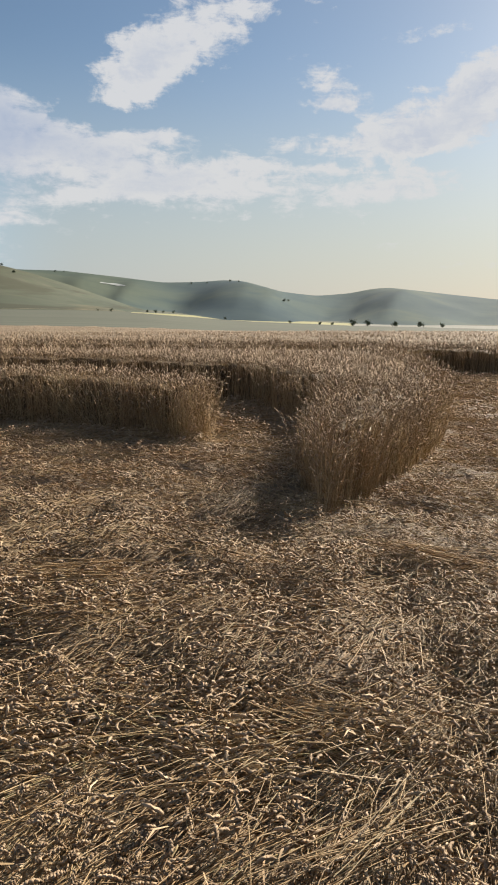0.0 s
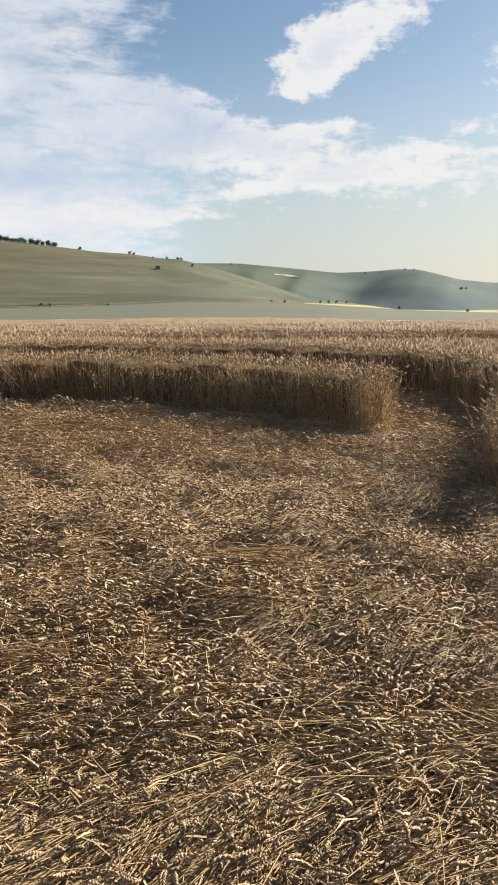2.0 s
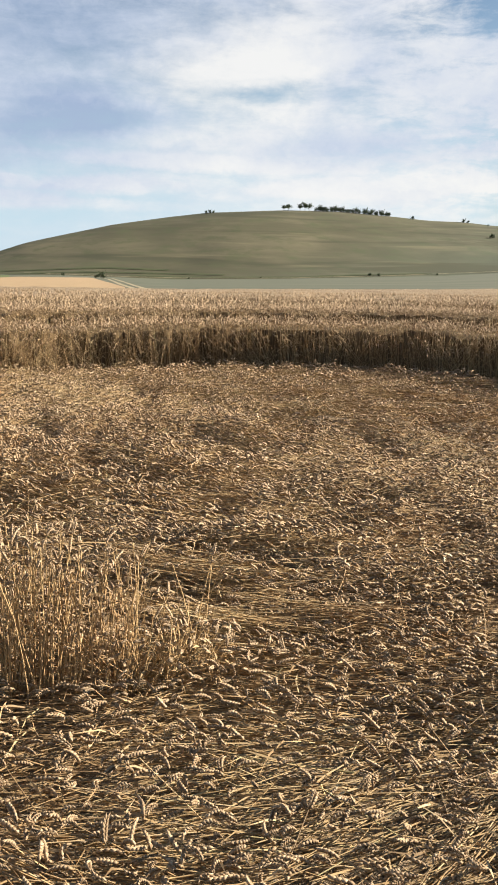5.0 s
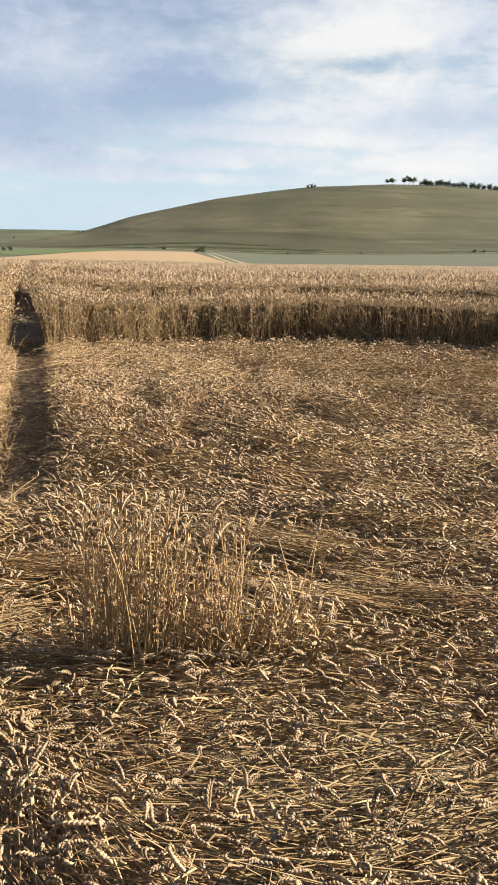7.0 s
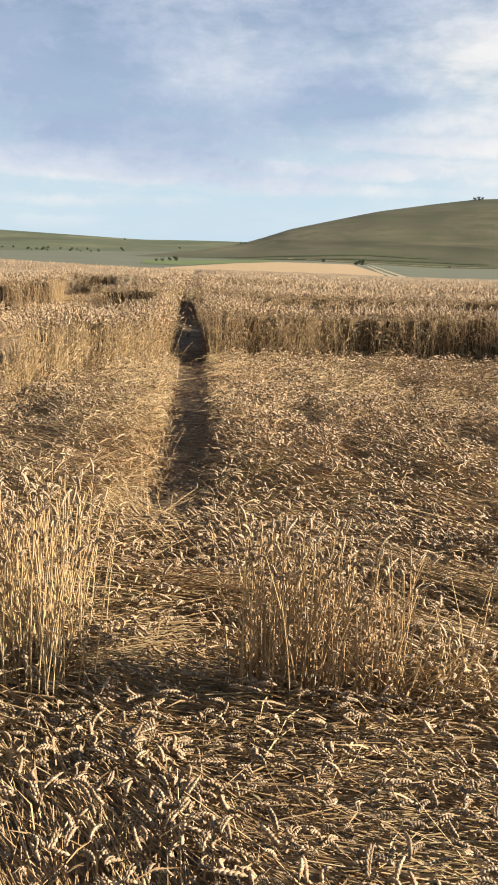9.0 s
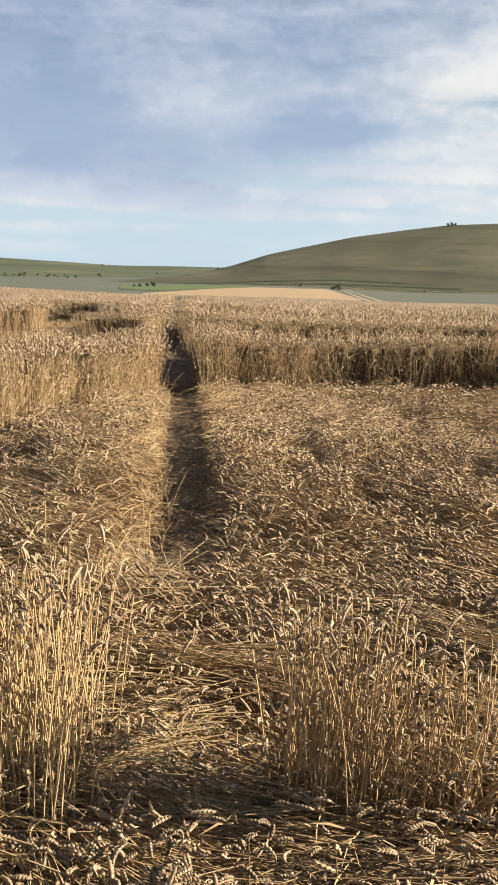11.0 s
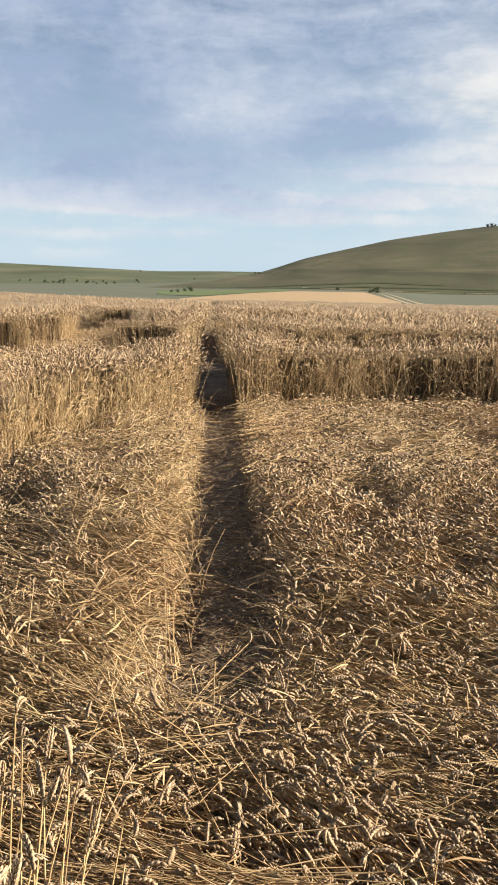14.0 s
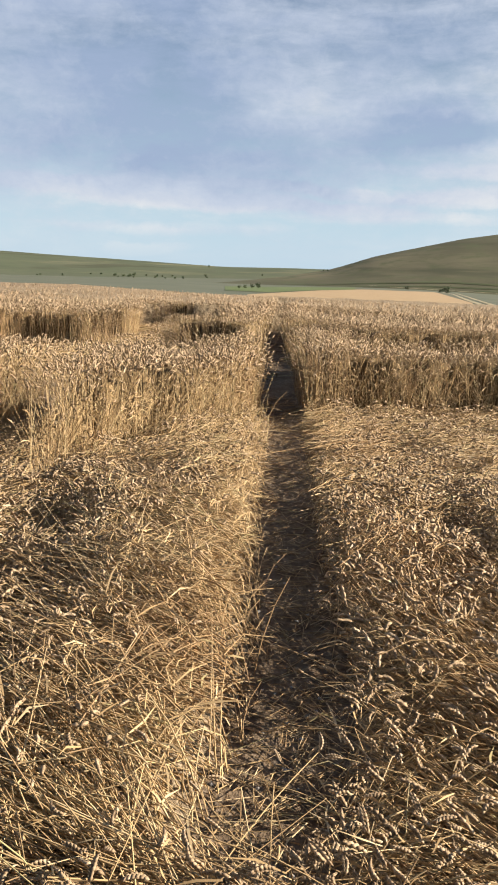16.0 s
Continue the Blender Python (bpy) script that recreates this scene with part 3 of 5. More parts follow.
def ground_steps(a):
    c = float(crest(a))
    return np.concatenate([c * NEAR_STEPS, c * 1.45 + (3600 - c * 1.45) * FAR_STEPS])


ground = polar_sheet("ground", all_az, ground_steps, land, SOIL, wrap=True)
ground.data.materials.append(VALLEY)
rings = len(NEAR_STEPS) + len(FAR_STEPS) - 1
ground.data.polygons.foreach_set("material_index", np.where(np.arange(len(ground.data.polygons)) % rings < len(NEAR_STEPS) - 1, 0, 1).astype(np.int32))
tagged(ground, "brown chalky soil under the crop, grey-green valley crop beyond", "ground", kind="structure")
bpy.context.view_layer.update()
valley = ground


def sheet_z(x, y):
    """Height of the ground sheet as built."""
    hit, p, _, _ = ground.ray_cast(Vector((x, y, 500.0)), Vector((0, 0, -1)))
    return p.z if hit else float(land(x, y))


def at_sight(az, el):
    """The place on the valley floor seen at that azimuth and elevation from the first standpoint."""
    r = np.geomspace(crest(az) * 1.3, 3000, 1500)
    a = math.radians(az)
    x, y = -math.sin(a) * r, math.cos(a) * r
    e = np.degrees(np.arctan2(land(x, y) - 1.5, r))
    k = int(np.argmax(e >= el)) if (e >= el).any() else len(r) - 1
    return float(x[k]), float(y[k]), float(land(x[k], y[k])), float(r[k])


def strip(name, az0, az1, low, high, mat, label, category, lift=0.05, rows=14, steps=60):
    """A field on the valley floor between two lines of sight, low(az) and high(az)."""
    v = []
    for a in np.linspace(az0, az1, steps):
        r0, r1 = at_sight(a, low(a))[3], at_sight(a, high(a))[3]
        for r in np.linspace(r0, max(r1, r0 + 2), rows):
            x, y = -math.sin(math.radians(a)) * r, math.cos(math.radians(a)) * r
            v.append((x, y, sheet_z(x, y) + lift))
    i, j = np.meshgrid(np.arange(steps - 1), np.arange(rows - 1), indexing="ij")
    f = np.stack([i * rows + j, i * rows + j + 1, (i + 1) * rows + j + 1, (i + 1) * rows + j], axis=-1).reshape(-1, 4)
    return tagged(mesh_part(name, v, [f], mat, smooth=True), label, category, kind="structure")


def ip(*pairs):
    xs, ys = [p[0] for p in pairs], [p[1] for p in pairs]
    return lambda a: float(np.interp(a, xs, ys))


strip("ripe_field", 43.4, 58.5, ip((43.4, -2.1), (58.5, -2.0)), ip((43.4, -1.75), (45.6, -1.10), (50.5, -1.05), (53.6, -1.20), (56.7, -1.45), (58.5, -1.6)), TAN,
      "orange-tan ripe cereal field beside a chalk track", "field")
strip("stubble_field", -7.0, 8.4, ip((-7.0, -1.13), (0, -1.02), (5, -0.78), (8.4, -0.60)), ip((-7.0, -0.98), (0, -0.86), (5, -0.66), (8.4, -0.56)), YELLOW,
      "thin yellow stubble field below the downs", "field", lift=0.10)
strip("pale_field", -24.0, -7.0, ip((-24, -1.05), (-7, -1.13)), ip((-24, -0.86), (-7, -0.92)), PALE, "pale greyish ploughed field below the downs", "field", lift=0.10)
strip("meadow", 51.0, 60.0, ip((50, -1.04), (53.6, -1.19), (57, -1.42), (62.5, -1.30)), ip((50, -0.92), (56, -1.02), (62.5, -1.12)), GREEN, "bright green meadow at the foot of the hill", "field", lift=0.10)


def slope(t, bow):
    """Hillside from foot (0) to top (1): hollow at the foot, rounded at the top."""
    return t * t * (3 - 2 * t) * bow + (1 - bow) * t


def hillside(name, az0, az1, step, foot_r, top_r, ridge, foot, mat, label, spurs=0.0, seed=1, bow=0.55, wave=260.0, coombes=None):
    azs = np.arange(az0, az1 + step / 2, step)
    t = np.concatenate([np.linspace(0, 1, 44), [1.04, 1.12, 1.3]])
    fold, fold2 = wave_noise(wave, seed), wave_noise(wave * 0.35, seed + 5)
    def eased(f, width):
        w = np.linspace(-2, 2, 17)
        g = np.exp(-w * w)
        return np.array([sum(f(a + width * k) * q for k, q in zip(w, g)) / g.sum() for a in azs])
    v = []
    for a, rf, rt, ef, er in zip(azs, eased(foot_r, 4.0), eased(top_r, 4.0), eased(foot, 1.5), eased(ridge, 0.45)):
        zf, zt = 1.5 + rf * math.tan(math.radians(ef)) - 1.0, 1.5 + rt * math.tan(math.radians(er))
        r = rf + (rt - rf) * t
        # coombes push the slope back and forth without touching the skyline
        env = np.clip(np.sin(np.pi * np.clip(t, 0, 1)), 0, 1)
        x, y = -math.sin(math.radians(a)) * r, math.cos(math.radians(a)) * r
        z = zf + (zt - zf) * slope(np.clip(t, 0, 1), bow)
        s = a * rt * 0.01745
        z = z + spurs * (zt - zf) * env * (fold(s + 0 * r, r * 0.35) + 0.3 * fold2(s + 0 * r, r * 0.5))
        if coombes:
            lean = a - 2.2 * (1.0 - t)                       # the spurs run down askew
            z = z + env ** 0.8 * np.array([coombes(q) for q in lean])
        el = (z - 1.5) / r
        cap = math.tan(math.radians(er)) * 0.985
        z = np.where((t < 1) & (el > cap) & (cap > 0), 1.5 + r * cap, z)
        z = np.where(t > 1, zt - (t - 1) * 60.0, z)
        v.append(np.stack([x, y, z], axis=-1))
    v = np.array(v)
    na, nr = v.shape[:2]
    i, j = np.meshgrid(np.arange(na - 1), np.arange(nr - 1), indexing="ij")
    f = np.stack([i * nr + j, i * nr + j + 1, (i + 1) * nr + j + 1, (i + 1) * nr + j], axis=-1).reshape(-1, 4)
    return tagged(mesh_part(name, v.reshape(-1, 3), [f], mat, smooth=True), label, "hill", kind="structure")


NEAR_RIDGE = ip((6, -0.62), (8, -0.30), (10, 0.35), (12.5, 1.15), (15, 1.85), (17.2, 2.37), (18.3, 2.38), (20.4, 2.66), (22.7, 2.76), (24.9, 3.02), (28.7, 3.39), (32.5, 3.46), (34.9, 3.37), (37.6, 3.27), (40.2, 2.97),
                (44.0, 2.43), (47.8, 1.62), (49.8, 1.18), (51.5, 0.62), (53.0, 0.18), (56.0, -0.32), (60.0, -0.78), (63.0, -0.98))
near_hill = hillside("near_hill", 6.0, 63.0, 0.5, ip((6, 1000), (17, 800), (30, 700), (45, 700), (55, 780), (63, 820)), ip((6, 1500), (17, 1300), (30, 1150), (45, 1050), (55, 960), (63, 900)),
                     NEAR_RIDGE, ip(*zip(*HILL_FOOT)), HILL, "broad olive-green downland hill with a smooth rounded top", spurs=0.035, seed=21)
COOMBES = ip((-60, 0), (-26, 12), (-19, -16), (-16.5, -14), (-11.2, 17), (-8.0, -15), (-6.4, -17), (-2.6, 20), (-0.6, 17), (3.6, -20), (4.4, -21), (7.8, 3), (8.8, -3), (11.0, 7), (12.4, 0), (15.0, 7), (22, 0))
FAR_RIDGE = ip((-60, 1.2), (-30, 0.9), (-16.6, 0.88), (-13.5, 1.15), (-11.3, 1.36), (-9.4, 1.53), (-8.2, 1.42), (-6.7, 1.08), (-4.4, 0.86), (-2.0, 1.08), (-0.6, 1.45), (0.7, 1.76), (2.05, 1.78), (3.6, 1.62), (6.2, 1.50), (9.6, 1.82), (13.0, 2.10), (17.2, 2.08), (22, 1.6))
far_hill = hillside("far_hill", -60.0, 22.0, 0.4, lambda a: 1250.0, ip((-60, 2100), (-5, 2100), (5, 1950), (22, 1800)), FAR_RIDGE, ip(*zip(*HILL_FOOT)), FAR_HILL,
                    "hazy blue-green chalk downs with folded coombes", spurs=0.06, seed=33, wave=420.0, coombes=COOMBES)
LEFT_RIDGE = ip((46, 0.1), (52.5, 0.25), (56, 0.28), (60, 0.26), (63.8, 0.44), (67.6, 0.62), (71.4, 0.78), (75, 0.96), (90, 1.4), (120, 1.2))
left_hill = hillside("left_hill", 46.0, 120.0, 0.8, lambda a: 1350.0, lambda a: 2300.0, LEFT_RIDGE, ip((46, -1.0), (60, -0.95), (76, -0.8), (120, -0.9)), HILL,
                     "low distant green downs with scattered bushes", spurs=0.05, seed=41, wave=380.0)


# ---------------------------------------------------------------- wheat
lay_noise, lay_fine, heap, heap_fine, tall = wave_noise(1.6, 51), wave_noise(0.5, 52), wave_noise(0.8, 53, 9), wave_noise(0.28, 54), wave_noise(2.6, 55)
MID = (-1.2, 0.7)                               # middle of the walk


def reach(x, y):
    return np.hypot(x - MID[0], y - MID[1])


def lodged(x, y):
    """The half-fallen wheat on the left bank of the tramline."""
    ax, ay, bx, by = -3.2, 1.85, -8.75, 5.48
    side = (bx - ax) * (y - ay) - (by - ay) * (x - ax)      # positive on the left of the line's way
    left = side * -1 < 0
    return left & (x < -2.6) & (x > -8.9) & (y > -0.5)


# trodden hollows: place, way of the long axis (degrees), half length and half width
HOLLOWS = [(-3.95, 5.95, 45, 0.50, 0.13), (-3.45, 6.45, 40, 0.30, 0.10), (-2.97, 4.3, 30, 0.42, 0.12), (-4.6, 4.34, 125, 0.40, 0.12), (-2.94, 3.7, 150, 0.35, 0.11), (-5.3, 4.9, 125, 0.35, 0.11),
           (-5.9, 5.5, 125, 0.40, 0.10), (-4.1, 3.75, 130, 0.30, 0.10), (-1.31, 4.8, 5, 0.45, 0.11), (-0.55, 4.35, -20, 0.40, 0.12), (2.01, 7.07, 10, 0.5, 0.16), (0.66, 3.37, -10, 0.40, 0.12),
           (-2.2, 3.1, 20, 0.35, 0.10), (-1.5, 3.6, 10, 0.3, 0.10), (0.1, 3.4, -15, 0.35, 0.10), (-5.2, 6.3, 110, 0.4, 0.12), (-3.6, 7.6, 20, 0.5, 0.14), (-1.98, 1.84, 48, 0.24, 0.10)]


def hollow(x, y):
    """1 in the bottom of a hollow, falling through 0 to a low rim round it."""
    out = np.zeros(np.shape(x))
    for hx, hy, a, long_half, short_half in HOLLOWS:
        c, s = math.cos(radians(a)), math.sin(radians(a))
        u, v = (x - hx) * c + (y - hy) * s, -(x - hx) * s + (y - hy) * c
        q = (u / long_half) ** 2 + (v / short_half) ** 2
        out = out + np.exp(-q) * 1.25 - 0.55 * np.exp(-q * 0.25)
    return out


def mat_height(x, y):
    far = np.clip((line_dist([(0.3, 0.0), (-0.4, 0.0), (-2.4, 1.2)], x, y) - 1.6) / 1.6, 0, 1)
    h = np.maximum(0.074 + (0.020 + 0.040 * far) * heap(x, y) + (0.018 + 0.016 * far) * heap_fine(x, y), 0.012)
    h = h + 0.10 * np.clip(lodged(x, y) * 1.0, 0, 1) * (0.8 + 0.3 * heap(x, y))
    d = tram(x, y)
    h = h + 0.045 * np.clip((-2.9 - x) / 0.8, 0, 1) * np.clip((x + 9.0) / 0.8, 0, 1) * (1 - lodged(x, y))
    h = h - 0.19 * hollow(x, y) + 0.11 * np.exp(-((d - 0.42) / 0.38) ** 2) * (x < -4.0) * (x > -8.9)
    return np.maximum(h * np.clip((d - 0.13) / 0.10, 0.0, 1.0), 0.004)


def lay_angle(x, y):
    """The way in which the flat wheat was combed: clockwise round the circle, in swathes."""
    rx, ry = x - CIRCLE[0], y - CIRCLE[1]
    return np.arctan2(-rx, ry) + 0.40 * lay_noise(x, y) + 0.22 * lay_fine(x, y)


def jitter_grid(x0, x1, y0, y1, density):
    c = 1.0 / math.sqrt(density)
    gx, gy = np.meshgrid(np.arange(x0, x1, c), np.arange(y0, y1, c))
    x = gx.ravel() + RNG.uniform(-0.5, 0.5, gx.size) * c
    y = gy.ravel() + RNG.uniform(-0.5, 0.5, gx.size) * c
    return x, y


def sector(x, y, a0=-27.0, a1=84.0):
    """The part of the field in front of the walk."""
    az = azimuth(x + 0.2, y + 1.2)
    return (az > a0) & (az < a1)


def near_edge(x, y, d):
    m = np.zeros(x.shape, bool)
    for k in range(8):
        a = k * math.pi / 4
        m |= trodden(x + d * math.cos(a), y + d * math.sin(a))
    return m


def edge_way(x, y, d):
    """Unit vectors from the standing wheat out to the trodden ground."""
    sx, sy = np.zeros(x.shape), np.zeros(x.shape)
    for k in range(8):
        a = k * math.pi / 4
        t = trodden(x + d * math.cos(a), y + d * math.sin(a))
        sx += t * math.cos(a)
        sy += t * math.sin(a)
    n = np.maximum(np.hypot(sx, sy), 1e-6)
    return sx / n, sy / n


def vec(x, y, z):
    return np.stack([x, y, z], axis=-1)


def tilt(az, up):
    """Unit vectors from an angle in the plan and an angle above the ground (radians)."""
    return vec(np.cos(az) * np.cos(up), np.sin(az) * np.cos(up), np.sin(up))


def flat_wheat(x, y, ear_shape, seg, wide=1.0, ear_share=1.0, lift=1.0):
    """Stems and ears lying on the trodden ground."""
    n = len(x)
    lo = lodged(x, y)
    a = lay_angle(x, y) + RNG.normal(0, 0.24, n)
    stray = RNG.random(n) < 0.10
    a = np.where(stray, a + RNG.normal(0, 1.2, n), a)
    a = np.where(lo & ~stray, a + 0.42 + 0.25 * lay_fine(x, y), a)
    comb = ~lo & ~stray & (np.hypot(x + 3.55, (y - 2.65) * 1.1) < 0.85 + 0.2 * lay_fine(x, y))
    lo = lo & (RNG.random(n) < np.clip(1.0 - (tram(x, y) - 0.2) / 1.4, 0.25, 1.0) * np.clip((x + 7.0) / 2.0, 0.1, 1.0))
    up = np.where(lo, RNG.uniform(0.04, 0.32, n), np.abs(RNG.normal(0.03, 0.07, n)))
    up = np.where(stray & ~lo, RNG.uniform(0.1, 0.5, n), up)
    up2 = np.where(lo, up - RNG.uniform(0.15, 0.6, n), RNG.normal(-0.05, 0.10, n))
    length = np.where(lo, RNG.uniform(0.48, 0.72, n), RNG.uniform(0.30, 0.60, n))
    up = np.where(comb, RNG.uniform(0.04, 0.34, n), up)
    up2 = np.where(comb, up - RNG.uniform(0.2, 0.6, n), up2)
    length = np.where(comb, RNG.uniform(0.45, 0.68, n), length)
    d0, d1 = tilt(a, up), tilt(a + RNG.normal(0, 0.18, n), up2)
    h = mat_height(x, y) * RNG.uniform(0.22, 1.0, n) ** 0.8 * lift
    base = vec(x, y, land(x, y) + h) - d0 * length[:, None] * 0.45 * np.where(lo, 0.0, 1.0)[:, None]
    # the end that would run into the ground lies on it
    base[:, 2] = np.maximum(base[:, 2], land(base[:, 0], base[:, 1]) + 0.006)
    # the bare wheel track stays clear but for a few straws
    clear = np.full(n, 9.0)
    for s in (0.0, 0.3, 0.6, 0.9, 1.1):
        q = bent(base, d0, d1, length, [s])[:, 0]
        clear = np.minimum(clear, tram(q[:, 0], q[:, 1]))
    ok = (clear > 0.135) | (RNG.random(n) < 0.03) | (x < -9.0)
    # trodden holes lie open
    sunk = np.maximum(hollow(x, y), hollow(x + np.cos(a) * 0.25, y + np.sin(a) * 0.25))
    ok &= (sunk < 0.40) | (RNG.random(n) < 0.22)
    a, lo, comb, base, d0, d1, length, n = a[ok], lo[ok], comb[ok], base[ok], d0[ok], d1[ok], length[ok], int(ok.sum())
    radius = RNG.uniform(0.0017, 0.0027, n) * wide
    out = [stems(base, d0, d1, length, radius, seg)]
    tip = bent(base, d0, d1, length, [1.0])[:, 0]
    keep = RNG.random(n) < ear_share * np.where(lo, 0.45, np.where(comb, 0.55, 1.0))
    m = int(keep.sum())
    a2 = a[keep] + RNG.normal(0, 1.3, m)
    e0 = tilt(a[keep] + RNG.normal(0, 0.7, m), RNG.uniform(0.0, 0.85, m))
    e1 = tilt(a2, RNG.uniform(-0.9, 0.35, m))
    tip = tip[keep]
    tip[:, 2] = np.maximum(tip[:, 2], land(tip[:, 0], tip[:, 1]) + np.minimum(mat_height(tip[:, 0], tip[:, 1]), 0.22) * RNG.uniform(0.90, 1.20, m) + RNG.uniform(0.006, 0.024, m))
    ear = ears(tip, e0, e1, RNG.uniform(0.060, 0.086, m), RNG.uniform(0.0080, 0.0100, m) * wide, ear_shape)
    return out, [ear]


def stand_wheat(x, y, ear_shape, seg, low=0.0, wide=1.0, lean=0.13, tallness=1.0, out_lean=None, short=0.40):
    """Stems from height low to the nodding ears."""
    n = len(x)
    if low == 0.0 and short is not None:
        tallness = np.where(RNG.random(n) < short, RNG.uniform(0.98 - short, 1.0, n), 1.0)
    a = RNG.uniform(0, 2 * math.pi, n)
    up = math.pi / 2 - np.abs(RNG.normal(0, lean, n))
    d0 = tilt(a, up)
    if out_lean is not None:
        ox, oy, amount = out_lean
        d0 = unit(d0 + vec(ox * amount, oy * amount, np.zeros(n)))
    bend = RNG.uniform(0.05, 0.30, n)
    d1 = unit(d0 + tilt(a, np.zeros(n)) * bend[:, None])
    h = (HEIGHT + 0.030 * tall(x, y) + RNG.normal(0, 0.025, n)) * tallness * (1.0 - 0.16 * np.exp(-((x - 0.32) ** 2 + (y - 5.5) ** 2) / 0.16)) - 0.055
    g = land(x, y)
    length = (h - low) / np.maximum(d0[:, 2], 0.35) * np.where(d0[:, 2] < 0.8, 0.9, 1.0)
    base = vec(x, y, g + low)
    radius = RNG.uniform(0.0014, 0.0022, n) * wide
    st = stems(base, d0, d1, length, radius, seg)
    tip = bent(base, d0, d1, length, [1.0])[:, 0]
    a2 = a + RNG.normal(0, 0.5, n)
    nod = RNG.uniform(-0.9, 1.2, n)
    e0 = unit(d1 + 0.25 * tilt(a2, np.zeros(n)))
    e1 = tilt(a2, nod)
    size = 1.0 if wide < 1.3 else wide ** 0.55
    ea = ears(tip, e0, e1, RNG.uniform(0.065, 0.095, n) * size, RNG.uniform(0.0060, 0.0080, n) * wide, ear_shape)
    return st, ea


# --- the mat of trodden straw and what lies on it
def trodden_mat():
    c = 0.09
    xs, ys = np.arange(-10.5, 8.6, c), np.arange(-4.6, 14.0, c)
    gx, gy = np.meshgrid(xs, ys, indexing="ij")
    z = land(gx, gy) + mat_height(gx, gy) * np.where(tram(gx, gy) < 0.95, 0.12, 0.40) - 0.06 * np.clip((0.20 - tram(gx, gy)) / 0.04, 0, 1)
    mid_x, mid_y = gx[:-1, :-1] + c / 2, gy[:-1, :-1] + c / 2
    keep = trodden(mid_x, mid_y) | trodden(mid_x + 0.2, mid_y) | trodden(mid_x - 0.2, mid_y) | trodden(mid_x, mid_y + 0.2) | trodden(mid_x, mid_y - 0.2)
    i, j = np.nonzero(keep)
    ny = len(ys)
    f = np.stack([i * ny + j, (i + 1) * ny + j, (i + 1) * ny + j + 1, i * ny + j + 1], axis=-1)
    used, f = np.unique(f, return_inverse=True)
    v = np.stack([gx, gy, z], axis=-1).reshape(-1, 3)[used]
    return v, f.reshape(-1, 4)


flat_thing = mesh_part("flattened_wheat", *(lambda r: (r[0], [r[1]]))(trodden_mat()), MAT, smooth=True)
tagged(flat_thing, "golden flattened wheat straw combed into swirling swathes", "flattened crop", kind="stuff")

x, y = jitter_grid(-10, 8, -3, 15, 900.0)
d = reach(x, y)
ok = trodden(x, y) & sector(x, y, -32, 92) & (d < 12) & ((tram(x, y) > 0.165) | (RNG.random(x.shape) < 0.05))
d = line_dist([(0.3, 0.0), (-0.4, 0.0), (-2.4, 1.2)], x, y)
ok &= RNG.random(x.shape) < np.where(d < 2.6, 0.80, np.where(d < 4.8, 0.64, 0.40))
x, y, d = x[ok], y[ok], d[ok]
st, ea = [], []
foot = line_dist([(0.25, -0.6), (-0.1, -0.2)], x, y)
d = np.where(foot < 1.4, 50.0, d)             # underfoot, never looked at closely
k = (d > 40) & (RNG.random(x.shape) < 0.3)
a_, b_ = flat_wheat(x[k], y[k], EAR_LOW, 1, 1.0, 0.5)
st += a_
ea += b_
for lo_d, hi_d, shape, seg, wide, share in ((0, 1.6, EAR_FULL, 1, 1.03, 0.48), (1.6, 2.1, EAR_MID, 1, 1.02, 0.70), (2.1, 4.6, EAR_BEAD, 1, 1.0, 0.80), (4.6, 7.5, EAR_SMALL, 1, 1.10, 0.78), (7.5, 12, EAR_LOW, 1, 1.20, 0.78)):
    k = (d >= lo_d) & (d < hi_d)
    a_, b_ = flat_wheat(x[k], y[k], shape, seg, wide, share)
    st += a_
    ea += b_
# clean straw between the ears
x, y = jitter_grid(-7, 3, 0, 8, 360.0)
d = line_dist([(0.3, 0.0), (-0.4, 0.0), (-2.4, 1.2)], x, y)
ok = trodden(x, y) & sector(x, y, -32, 92) & (d < 5.0) & (tram(x, y) > 0.22) & (line_dist([(0.25, -0.6), (-0.1, -0.2)], x, y) > 1.4)
x, y = x[ok], y[ok]
close = d[ok] < 2.7
beside = np.hypot(x + 3.1, y - 2.5) < 1.0                # the ears right beside the walk's end
a_, b_ = flat_wheat(x[beside], y[beside], EAR_FULL, 1, 1.0, 0.7, 1.1)
st += a_
ea += b_
a_, b_ = flat_wheat(x[close], y[close], EAR_MID, 1, 0.95, 0.22, 0.95)
st += a_
ea += b_
a_, b_ = flat_wheat(x[~close], y[~close], EAR_BEAD, 1, 0.9, 0.4, 0.95)
st += a_
ea += b_
x, y = jitter_grid(-28, 12, 3, 24, 90.0)
d = reach(x, y)
ok = trodden(x, y) & sector(x, y) & (d >= 12) & (tram(x, y) > 0.25)
a_, b_ = flat_wheat(x[ok], y[ok], EAR_LOW, 1, 2.4, 0.8)
st += a_
ea += b_
